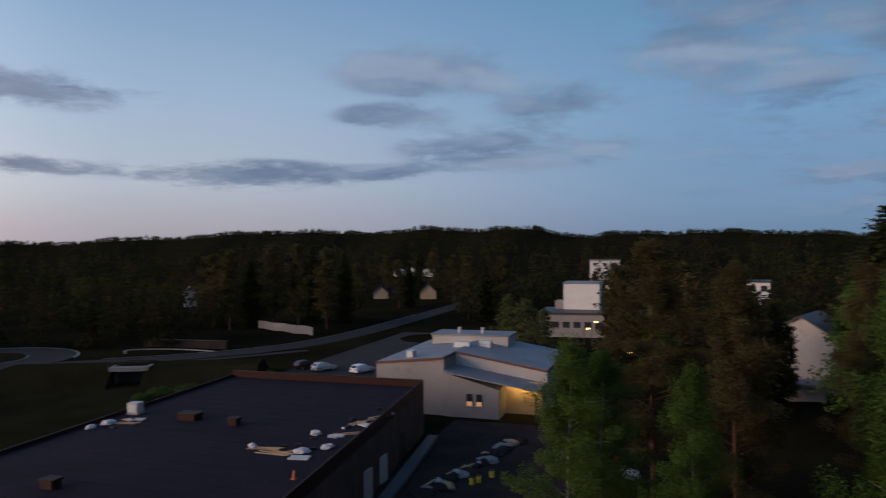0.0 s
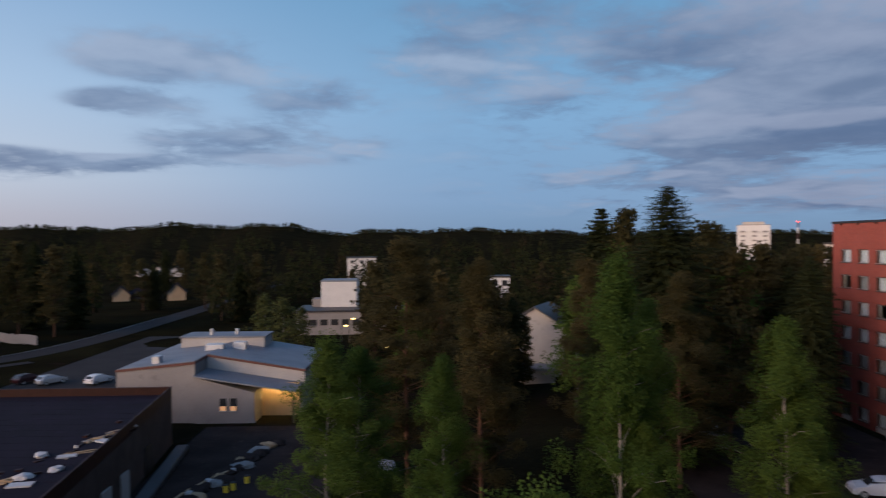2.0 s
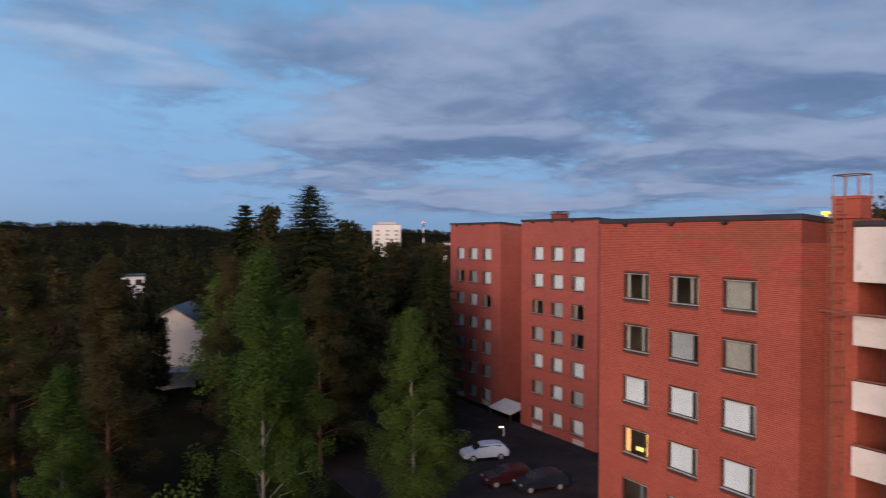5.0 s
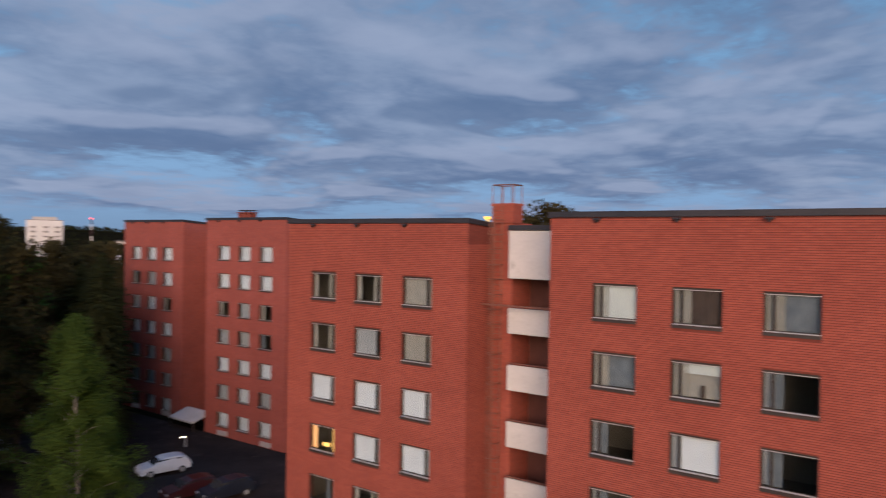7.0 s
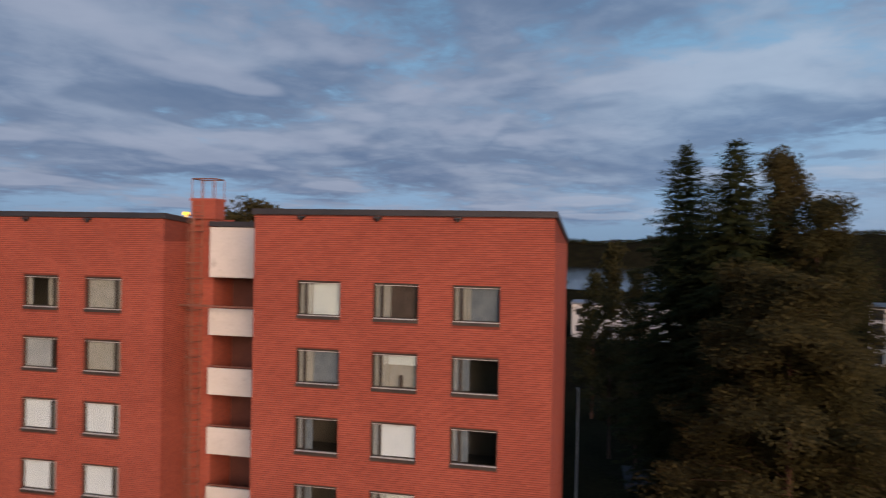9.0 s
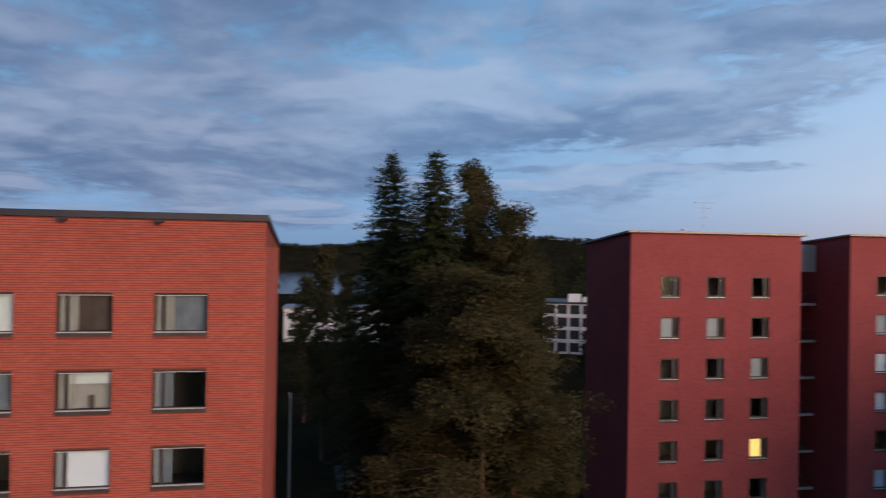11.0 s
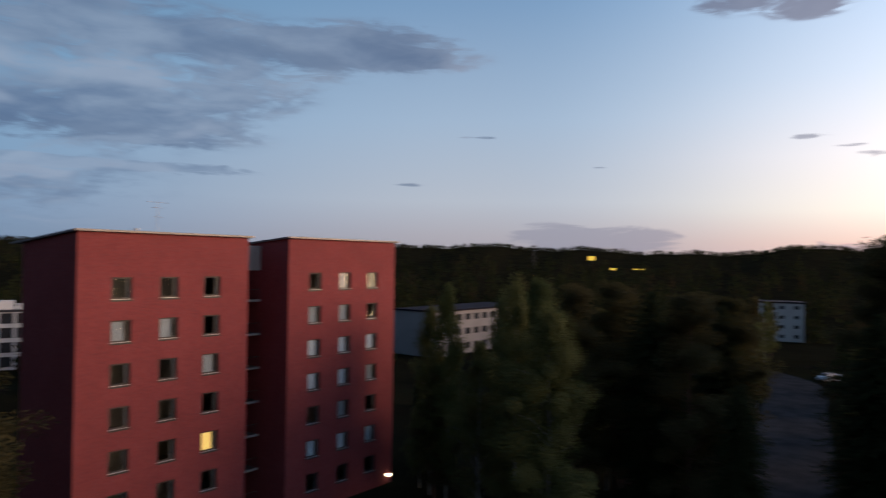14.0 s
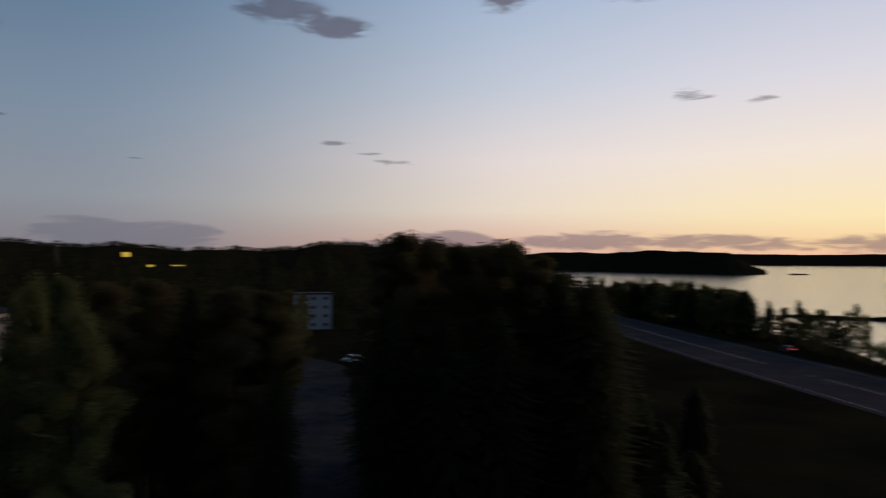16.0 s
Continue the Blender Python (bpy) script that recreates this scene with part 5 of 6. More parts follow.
bank = thing("embankment", "grassy road bank above the underpass", "bank", (-79.2, 88.0, 0), 24, kind="structure")
for x0, x1, z0 in ((-26, -3.26, 0), (3.26, 26, 0), (-3.25, 3.25, 3.0)):
    bm = bmesh.new()
    vs = [bm.verts.new((x, y, z)) for x in (x0, x1) for y, z in (((-4.5, 0), (0.2, 2.9), (8, 2.9), (16, 0)) if z0 == 0 else ((0.2, 3.0), (1, 3.1), (8, 3.1), (8, 3.0)))]
    for f in ((0, 1, 2, 3), (7, 6, 5, 4), (0, 4, 5, 1), (1, 5, 6, 2), (2, 6, 7, 3), (3, 7, 4, 0)):
        bm.faces.new([vs[q] for q in f])
    part("slope", bm, M["grass"], bank)
bank.scale = (0.74, 0.8, 0.9)
pass_way = thing("underpass", "concrete underpass portal under the road", "underpass", (-79.2, 88.0, 0), 24)
pass_way.scale = (0.74, 0.8, 0.9)
part("lintel", boxes((-3.9, 3.9, -0.5, 3.0, 2.4, 3.1)), M["slab"], pass_way)
for s_ in (-1, 1):
    bm = bmesh.new()
    for q in box(bm, s_ * 3.3 - 0.4, s_ * 3.3 + 0.4, -2.6, 3.0, 0, 2.4):
        if q.co.y < 0 and q.co.z > 1:
            q.co.z = 0.6
        if q.co.y < 0:
            q.co.x += s_ * 1.0
    part("wing_wall", bm, M["slab"], pass_way)
# black sheet across the portal, painting the darkness of the passage behind
part("tunnel", boxes((-3.0, 3.0, 2.8, 3.0, 0, 2.4)), M["tyre"], pass_way, "black sheet in place of the unlit passage")
bm = bmesh.new()
for q in range(9):
    tube(bm, (-4 + q, 0, 3.0), (-4 + q, 0, 4.0), 0.03, 0.03, 5)
tube(bm, (-4, 0, 4.0), (4, 0, 4.0), 0.03, 0.03, 5)
part("railing", bm, M["frame"], pass_way)
for yaw, d, z, kind in ((6.8, 150, 3.2, "lamp_warm"), (6.2, 150, 4.6, "lamp_warm"), (3.8, 150, 4.3, "lamp_warm"), (3.6, 120, 3.0, "lamp_warm")):
    x, y, _ = around(yaw, d)
    lamp_post((x, y, 0), z, M[kind], "street lamp shining warm yellow", 0.6, yaw, 1.1, "frame")
lamp_post(around(-88.95, 58), 9.5, None, "plain grey pole in the lane", 0.08, 90, 0.3)
lamp_post((40.6, 58.9, 1.0), 0.9, M["lamp_white"], "small white entrance lamp", 0.2, 180, 0.55)
for yaw, d, z, w, h, kind in ((-154.85, 640, 25.2, 5.6, 3.8, "lamp_warm"), (-156.6, 560, 16.5, 5.2, 1.6, "lamp_warm"), (-158.5, 600, 16.4, 9.0, 0.9, "lamp_warm"), (-150.6, 520, 11.4, 5, 1.0, "lamp_warm")):
    x, y, _ = around(yaw, d)
    g0 = float(land(np.array(x), np.array(y)))
    sign = thing("lit_sign", "distant glowing yellow sign", "sign", (x, y, g0), yaw, "distant lights")
    part("panel", boxes((-w / 2, w / 2, -0.2, 0.2, z - g0 - h / 2, z - g0 + h / 2)), M["sign_light"], sign)
    part("post", boxes((-0.3, 0.3, 0.21, 0.6, 0, z - g0 + h / 2)), M["frame"], sign)
x, y, _ = around(-150.35, 520)
m = thing("lattice_mast", "tall lattice mast with small lamps", "mast", (x, y, float(land(np.array(x), np.array(y)))), 20)
bm = bmesh.new()
for a, b in ((-1, -1), (1, -1), (1, 1), (-1, 1)):
    tube(bm, (a, b, 0), (a * 0.6, b * 0.6, 24), 0.1, 0.08, 5)
for q in range(12):
    w = 1 - 0.033 * q
    tube(bm, (-w, -w, 2 * q), (w, -w, 2 * q + 2), 0.1, 0.1, 4)
    tube(bm, (w, w, 2 * q), (-w, w, 2 * q + 2), 0.1, 0.1, 4)
part("lattice", bm, M["frame"], m)
part("head", boxes((-2.2, 2.2, -0.4, 0.4, 23.6, 24.3)), M["frame"], m)

# cars and the service yard
car("white hatchback parked in the yard", M["car_white"], (34.9, 53.7, 1.0), 165)
car("dark red car parked in the yard", M["car_red"], (33.0, 47.3, 1.0), 168)
car("dark blue car parked beside the red car", M["car_blue"], (34.6, 45.0, 1.0), 170)
car("dark blue car parked under trees", M["car_blue"], (33.0, 88.0, 1.0), 80)
car("silver car parked under trees", M["car_grey"], (37.5, 92.0, 1.0), 85)
car("silver blue car parked beside the birches", M["car_grey"], (28.0, 67.5, 1.0), 80)
car("pale car parked beside the birches", M["car_grey"], (29.0, 73.0, 1.0), 82)
car("silver car parked at the end of the driveway", M["car_grey"], (21.6, -146.0, 0.05), 60)
car("white car parked at the end of the driveway", M["car_white"], (19.8, -151.5, 0.05), 60)
car("dark car on the lakeside road with red tail lamps lit", M["car_blue"], (-76.6, -166.0, 0.07), 278, M["lamp_red"])
car("silver car parked beside the grey hall", M["car_grey"], (-56.0, 107.0, 0.05), 60)
car("white van parked beside the grey hall", M["car_white"], (-49.0, 107.0, 0.05), 70)
car("red car parked beside the grey hall", M["car_red"], (-60.0, 108.0, 0.05), 65)
for k in range(24):
    u = k / 23
    x, y = -20.0 + 3.9 * u + 0.5 * math.sin(5 * k), 55.0 + 18.5 * u
    w = 1.3 + 0.5 * math.sin(2.3 * k)
    sack("rubble_mound", "low mound of soil and building waste in the yard", w, w * 1.3, 0.5, (x, y, 0.05), 11 + k, ("yard", "yard", "slab", "yard", "plank", "yard")[k % 6], "rubble mound")
for k, (x, y, w) in enumerate(((-18.9, 61.6, 0.9), (-19.6, 58.6, 0.7), (-17.6, 64.4, 0.6), (-3.8, 66.0, 3.0))):
    sack("sheeting", "torn white sheeting lying in the yard", w, w * 0.6, 0.35, (x, y, 0.25 if k < 3 else 0.05), 31 + k)
for k, (x, y, turn, long) in enumerate(((-19.4, 60.6, 70, 3.4), (-18.3, 63.3, 64, 2.8), (-20.3, 57.2, 80, 3.0))):
    loose("board", "pale board leaning on the rubble in the yard", "board", M["plank"], [(-long / 2, long / 2, -0.12, 0.12, 0, 0.05)], (x, y, 0.42), turn, 0.0, "boards in the yard")
for k, (x, y) in enumerate(((-16.45, 60.2), (-16.9, 59.6), (-15.7, 61.9))):
    can = thing("yellow_drum", "yellow plastic drum standing in the yard", "drum", (x, y, 0.05), 0, "drums in the yard")
    bm = bmesh.new()
    tube(bm, (0, 0, 0), (0, 0, 0.6), 0.22, 0.22, 14)
    part("barrel", bm, M["yellow"], can)
    bm = bmesh.new()
    tube(bm, (0, 0, 0.6), (0, 0, 0.66), 0.23, 0.23, 14)
    part("lid", bm, M["tyre"], can)
loose("tarpaulin_strip", "long grey blue tarpaulin along the hall wall", "tarpaulin", M["tin_dark"], [(-0.6, 0.6, -12, 12, 0, 0.6)], (-23.2, 60, 0.05), 7, 0.1, "")


# ---- trees ----
def sprays(base, way, size, rng, wide=0.42, outward=False):
    """Leaf-like quads: one at each base, along way, of that size. outward: they lie like scales on the crown's rounded outside."""
    n = len(base)
    way = way / np.maximum(np.linalg.norm(way, axis=1, keepdims=True), 1e-6)
    face = rng.normal(size=(n, 3))
    if outward:
        out = np.stack([base[:, 0], base[:, 1], 0 * base[:, 0]], 1)
        out /= np.maximum(np.linalg.norm(out, axis=1, keepdims=True), 0.3)
        face = out + np.array([0, 0, 0.6]) + face * 0.3
    side = np.cross(way, face)
    side /= np.maximum(np.linalg.norm(side, axis=1, keepdims=True), 1e-6)
    s = size[:, None]
    v = np.stack([base, base + way * s * 0.5 + side * s * wide, base + way * s, base + way * s * 0.55 - side * s * wide], 1)
    return v.reshape(-1, 3)


def quads(name, verts, material):
    """Loose quads as one mesh."""
    n = len(verts) // 4
    me = bpy.data.meshes.new(name)
    me.vertices.add(4 * n)
    me.vertices.foreach_set("co", np.ascontiguousarray(verts, dtype=np.float32).ravel())
    me.loops.add(4 * n)
    me.loops.foreach_set("vertex_index", np.arange(4 * n, dtype=np.int32))
    me.polygons.add(n)
    me.polygons.foreach_set("loop_start", np.arange(0, 4 * n, 4, dtype=np.int32))
    me.polygons.foreach_set("loop_total", np.full(n, 4, dtype=np.int32))
    me.update(calc_edges=True)
    me.materials.append(material)
    return me


def ball(rng, n):
    p = rng.normal(size=(n, 3))
    return p / np.linalg.norm(p, axis=1, keepdims=True) * rng.random((n, 1)) ** 0.45


def trunk_mesh(name, h, r, limbs, material, bend, rng):
    bm = bmesh.new()
    pts = [Vector((bend * math.sin(k * 0.5), bend * math.cos(k * 0.8) - bend, h * k / 9)) for k in range(10)]
    for k in range(9):
        tube(bm, pts[k], pts[k + 1], r * (1 - k / 9.6), r * (1 - (k + 1) / 9.6), 8)
    for a, b, q in limbs:
        mid = (Vector(a) + Vector(b)) / 2 + Vector((0, 0, 0.12 * (Vector(b) - Vector(a)).length))
        tube(bm, a, mid, q, q * 0.7, 5)
        tube(bm, mid, b, q * 0.7, q * 0.25, 5)
    return mesh_of(name, bm, material)


def spruce_crown(rng, h, r, rich):
    """Whorls of drooping boughs, longer and shorter by turns, with hanging side twigs."""
    base, way, size = [], [], []
    z = 0.06 * h
    while z < 0.985 * h:
        f = 1 - z / h
        reach = r * (0.52 * (1 - math.exp(-f / 0.15)) + 0.16 * f) * (0.74 + 0.5 * rng.random()) + 0.05
        turn0 = rng.random() * 6.283
        boughs = 9 + int(7 * f)
        for k in range(boughs):
            a = turn0 + 6.283 * k / boughs + rng.normal() * 0.2
            long = reach * (0.72 + 0.4 * rng.random())
            n = max(3, int(long * 8.5 * rich ** 0.5))
            s = np.linspace(0.1, 1.0, n)
            lift = rng.normal() * (0.05 + 0.22 * f)
            drop = 0.5 * min(1, 0.25 + 2.2 * f)
            p = np.stack([math.cos(a) * s * long, math.sin(a) * s * long, z + lift + long * (0.10 * s - drop * s ** 1.5 + 0.16 * s ** 3)], 1)
            for swing in (-0.95, -0.3, 0.3, 0.95):
                b = a + swing + rng.normal(size=n) * 0.3
                base.append(p + rng.normal(size=(n, 3)) * np.array([0.07, 0.07, 0.05]))
                way.append(np.stack([np.cos(b), np.sin(b), -0.5 + 0.3 * rng.normal(size=n)], 1))
                size.append((0.20 + 0.24 * rng.random(n)) * (1.15 - 0.5 * s) * min(1.0, 0.55 + 1.6 * f) / rich ** 0.35)
        n = int(40 * min(1, rich) * (1.6 if f < 0.3 else 1.0)) + 6     # twigs close to the trunk
        a, q = rng.random(n) * 6.283, reach * 0.7 * rng.random(n) ** 0.5
        base.append(np.stack([np.cos(a) * q, np.sin(a) * q, z - 0.25 * q + rng.normal(size=n) * 0.15], 1))
        way.append(rng.normal(size=(n, 3)) + np.stack([np.cos(a), np.sin(a), -0.5 + 0 * a], 1))
        size.append((0.3 + 0.3 * rng.random(n)) * min(1.0, 0.4 + 2 * f) / rich ** 0.3)
        z += h * (0.012 + 0.009 * f) * (0.8 + 0.4 * rng.random()) / min(1, rich) ** 0.2
    return sprays(np.concatenate(base), np.concatenate(way), np.concatenate(size), rng, 0.2 if rich > 1 else 0.34, True)


def clumps(rng, centres, radii, per, size, droop=0.0, squash=0.7):
    base, way = [], []
    for c, q in zip(centres, radii):
        p = ball(rng, per)
        base.append(np.array(c) + p * np.array([q, q, q * squash]))
        w = p + rng.normal(size=(per, 3)) * 0.5
        w[:, 2] -= droop
        way.append(w)
    base = np.concatenate(base)
    return sprays(base, np.concatenate(way), size * (0.6 + 0.8 * rng.random(len(base))), rng, 0.42, True)


def make_tree(kind, h, r, seed, rich=1.0):
    """A spruce, pine, birch or shrub, with its trunk and crown; it stands at the origin until it is placed."""
    rng = np.random.default_rng(seed)
    limbs, centres, radii = [], [], []
    if kind == "spruce":
        ob = thing("spruce", "tall dark green spruce with drooping branches", "tree")
        crown = quads("crown", spruce_crown(rng, h, r, rich), M["spruce"])
        trunk = trunk_mesh("trunk", h * 0.97, 0.011 * h, [], M["bark_dark"], 0.02, rng)
    elif kind == "pine":
        ob = thing("pine", "tall pine with a ragged olive crown and reddish trunk", "tree")
        for k in range(64):
            z = h * (0.16 + 0.81 * (k + rng.random()) / 64)
            a, f = rng.random() * 6.283, (z / h - 0.16) / 0.84
            long = r * (0.2 + 1.1 * math.sin(math.pi * min(1, 0.36 + 0.62 * f))) * (0.5 + 0.55 * rng.random())
            tip = (math.cos(a) * long, math.sin(a) * long, z + 0.25 * long * (rng.random() - 0.1))
            limbs.append(((0, 0, z - 0.1 * long), tip, 0.02 + 0.02 * (1 - f)))
            for s in (1.0, 0.72, 0.45):
                if rng.random() < 0.92:
                    centres.append((tip[0] * s + rng.normal() * 0.2, tip[1] * s + rng.normal() * 0.2, z + (tip[2] - z) * s + 0.25 + rng.normal() * 0.15))
                    radii.append((0.55 + 0.6 * rng.random()) * (0.75 + 0.08 * r))
        centres.append((0, 0, h * 0.985))
        radii.append(0.6)
        crown = quads("crown", clumps(rng, centres, radii, int((230 if rich > 1 else 150) * rich), (0.15 if rich > 1 else 0.19) / rich ** 0.45, 0.05, 0.75), M["pine"])
        trunk = trunk_mesh("trunk", h * 0.98, 0.010 * h, limbs, M["bark_pine"], 0.06, rng)
    # both kinds are birches; the second only has the light-matched leaf tone
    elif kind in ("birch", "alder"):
        ob = thing(kind, "leafy green birch with a pale slender trunk" if kind == "birch" else "birch in a second olive leaf tone with a pale slender trunk", "tree")
        for k in range(64):
            f = (k + rng.random()) / 64
            z = h * (0.16 + 0.80 * f)
            a = rng.random() * 6.283
            long = r * 1.12 * (1 - f) ** 0.62 * min(1.0, 0.55 + 2.2 * f) * (0.4 + 0.65 * rng.random())
            tip = (math.cos(a) * long, math.sin(a) * long, z + 0.35 * long)
            if k % 2:
                limbs.append(((0, 0, z - 0.3 * long), tip, 0.035))
            for s in (1.0, 0.6):
                centres.append((tip[0] * s, tip[1] * s, z + 0.35 * long * s + rng.normal() * 0.3))
                radii.append(0.45 + 0.55 * rng.random())
        centres.append((0, 0, h * 0.97))
        radii.append(0.55)
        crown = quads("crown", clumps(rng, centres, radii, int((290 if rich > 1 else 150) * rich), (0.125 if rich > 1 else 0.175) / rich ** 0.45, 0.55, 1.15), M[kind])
        trunk = trunk_mesh("trunk", h * 0.95, 0.008 * h, limbs, M["bark_birch"], 0.10, rng)
    else:
        ob = thing("shrub", "bright green leafy shrub", "shrub")
        for k in range(70):
            a, d = rng.random() * 6.283, r * rng.random() ** 0.5
            centres.append((math.cos(a) * d, math.sin(a) * d, h * (0.3 + 0.6 * rng.random() * (1 - 0.5 * (d / r) ** 2))))
            radii.append(0.2 * r)
        crown = quads("crown", clumps(rng, centres, radii, 110 if rich > 1 else 40, 0.2 if rich > 1 else 0.3, 0.1, 0.9), M["bush"])
        trunk = trunk_mesh("trunk", h * 0.6, 0.06, [((0, 0, 0.2), c, 0.03) for c in centres[:8]], M["bark_dark"], 0.05, rng)
    part("trunk", trunk, None, ob)
    part("crown", crown, None, ob)
    return ob


MODELS = {}
TYPES = {"spruce": ((25, 5.6), (25, 5.0), (25, 6.0)), "pine": ((22, 3.4), (22, 2.8), (22, 3.9)), "birch": ((18, 4.3), (18, 3.7), (18, 4.9)), "alder": ((18, 4.4), (18, 3.8), (18, 4.9)), "shrub": ((8, 4.6),)}
SOWN = random.Random(5)


def plant(kind, yaw, d, top=None, height=None, wide=1.0, shape=None, group=""):
    """A tree at a bearing and distance; top: degrees by which its top stands above eye level."""
    x, y, _ = around(yaw, d)
    z = float(land(np.array(x), np.array(y)))
    h = height if height else EYE + d * math.tan(radians(top)) - z
    shape = SOWN.randrange(len(TYPES[kind])) if shape is None else shape
    h0, r0 = TYPES[kind][shape]
    s = h / h0
    m = Matrix.LocRotScale((x, y, z - 0.05), Euler((0, 0, SOWN.random() * 6.28)), (s * wide, s * wide, s))
    far = 2 if d > 105 else 1 if d > 68 or height else 0
    if (kind, shape, far) not in MODELS:
        ob = MODELS[kind, shape, far] = make_tree(kind, h0, r0, 11 + shape + 7 * len(kind), (1.3, 0.25, 0.1)[far])
        ob.matrix_basis = m
    else:
        src = MODELS[kind, shape, far]
        keep = src.matrix_basis.copy()
        src.matrix_basis = Matrix.Identity(4)
        ob = copy_thing(src, m)
        src.matrix_basis = keep
    return tagged(ob, group=group)


# trees between the service yard and the brick houses
FRONT = "trees before the houses"
for kind, yaw, d, top, wide, shape in (
        ("birch", 7.9, 46, -7.6, 1.3, 0), ("birch", 5.4, 49, -8.4, 1.35, 2), ("pine", 1.6, 60, 0.2, 1.15, 0), ("birch", -1.3, 42, -9.0, 1.0, 1), ("pine", -4.4, 50, -1.4, 1.0, 1),
        ("birch", -15.3, 42, -1.0, 0.88, 0), ("birch", -17.6, 45, -4.5, 0.8, 2), ("spruce", -14.0, 90, 2.7, 1.35, 1), ("spruce", -19.0, 67, 4.3, 1.55, 0),
        ("pine", -15.9, 86, 2.5, 0.95, 1), ("pine", -21.8, 84, 1.2, 1.2, 2)):
    plant(kind, yaw, d, top, None, wide, shape, FRONT)
for kind, yaw, d, top, wide, shape in (
        ("birch", -27.0, 47, -5.6, 1.2, 1), ("birch", -28.6, 49, -11.0, 1.2, 0), ("shrub", -9.2, 38, -17.4, 0.75, 0), ("shrub", -6.4, 40, -19.0, 0.7, 0), ("pine", -13.0, 62, -1.5, 0.8, 0),
        ("pine", -23.4, 70, -0.6, 1.1, 0), ("pine", -25.6, 82, -0.3, 1.0, 1), ("pine", -28.3, 95, -0.6, 1.0, 2), ("spruce", -13.2, 58, -6.0, 0.6, 2), ("pine", -19.8, 60, -2.6, 1.1, 2)):
    plant(kind, yaw, d, top, None, wide, shape, FRONT)
for q in range(46):
    yaw, d = SOWN.uniform(4.2, -29.5), SOWN.uniform(66, 118)
    if -12.0 < yaw < -6.8 or (-8.2 <= yaw < -5.0 and d > 100):
        continue
    plant(SOWN.choice(("pine", "pine", "spruce", "birch")), yaw, d, SOWN.uniform(-5.0, -0.7), None, 1.1, None, FRONT)

for yaw, d, top in ((11.4, 128, -4.4), (9.9, 133, -5.1), (12.8, 136, -4.0)):
    plant("alder", yaw, d, top, None, 1.5, None, FRONT)
for yaw, d, top in ((-29.4, 150, -0.5), (-30.5, 155, -0.6), (-31.6, 150, -0.7), (-29.9, 140, -2.0)):
    plant("pine", yaw, d, top, None, 1.4, None, FRONT)
plant("spruce", -6.9, 95, -4.4, None, 1.1, 2, FRONT)
for yaw, d, top in ((-7.0, 98, -4.2), (-7.9, 96, -6.0), (-11.9, 97, -5.0)):
    plant("pine", yaw, d, top, None, 1.0, None, FRONT)
plant("pine", 4.5, 200, -1.6, None, 1.0, 0, FRONT)
plant("pine", 5.9, 215, -2.2, None, 1.0, 1, FRONT)

# trees and shrubs along the road
NORTH = "trees by the road"
for kind, yaw, d, top, wide, shape in (
        ("pine", 27.4, 182, -0.2, 1.2, 0), ("pine", 29.6, 186, 0.2, 1.2, 1), ("pine", 31.6, 190, 0.1, 1.2, 2), ("spruce", 33.2, 190, -1.0, 1.2, 0), ("pine", 34.8, 188, -0.2, 1.2, 1), ("spruce", 26.0, 196, -0.4, 1.1, 0),
        ("spruce", 28.6, 200, 0.3, 1.0, 1), ("pine", 36.0, 196, -0.6, 1.2, 2), ("pine", 21.6, 236, -1.2, 1.2, 0), ("spruce", 20.8, 240, -1.5, 1.3, 1), ("pine", 22.6, 300, -0.8, 1.2, 1), ("pine", 17.2, 238, -0.8, 1.3, 2),
        ("pine", 16.0, 200, -0.9, 1.2, 0), ("spruce", 14.6, 196, -1.6, 1.3, 1), ("pine", 13.2, 196, -1.0, 1.2, 2), ("pine", 24.9, 236, -1.4, 1.1, 1), ("pine", 18.8, 300, -0.6, 1.3, 0), ("spruce", 20.0, 320, -0.4, 1.2, 2)):
    plant(kind, yaw, d, top, None, wide, shape, NORTH)
for q in range(26):
    u = SOWN.random()
    yaw, d = 30.0 + 12 * u, 116 - 12 * u + SOWN.uniform(-5, 5)
    plant("shrub", yaw, d, None, SOWN.uniform(0.8, 1.8), SOWN.uniform(0.8, 1.4), 0, NORTH)

# big conifers past the near house
BIG = "conifers between the houses"
for kind, yaw, d, top, wide, shape in (
        ("spruce", -96.7, 47, 8.2, 1.0, 0), ("spruce", -100.2, 44, 8.7, 1.15, 1), ("pine", -103.3, 46, 7.4, 0.8, 1), ("pine", -105.8, 44, 3.8, 1.05, 0), ("pine", -106.6, 38, -5.0, 1.5, 1),
        ("pine", -101.8, 39, -1.0, 1.3, 0), ("pine", -104.2, 36, -1.6, 1.35, 2), ("pine", -91.4, 72, 0.4, 0.75, 1), ("pine", -93.4, 66, -1.8, 0.7, 0), ("spruce", -98.6, 60, 1.5, 1.0, 2), ("spruce", -99.4, 40, -6.0, 1.0, 2)):
    plant(kind, yaw, d, top, None, wide, shape, BIG)
for yaw, d, top in ((-61.2, 76, 2.2), (-62.9, 78, 3.1), (-63.9, 80, 2.6), (-90.0, 88, -2.0), (-108.4, 44, -9.5), (-111.0, 43, -15.0)):
    plant("pine", yaw, d, top, None, 1.0, None, BIG)

# dark trees past the second house
WEST = "trees by the driveway"
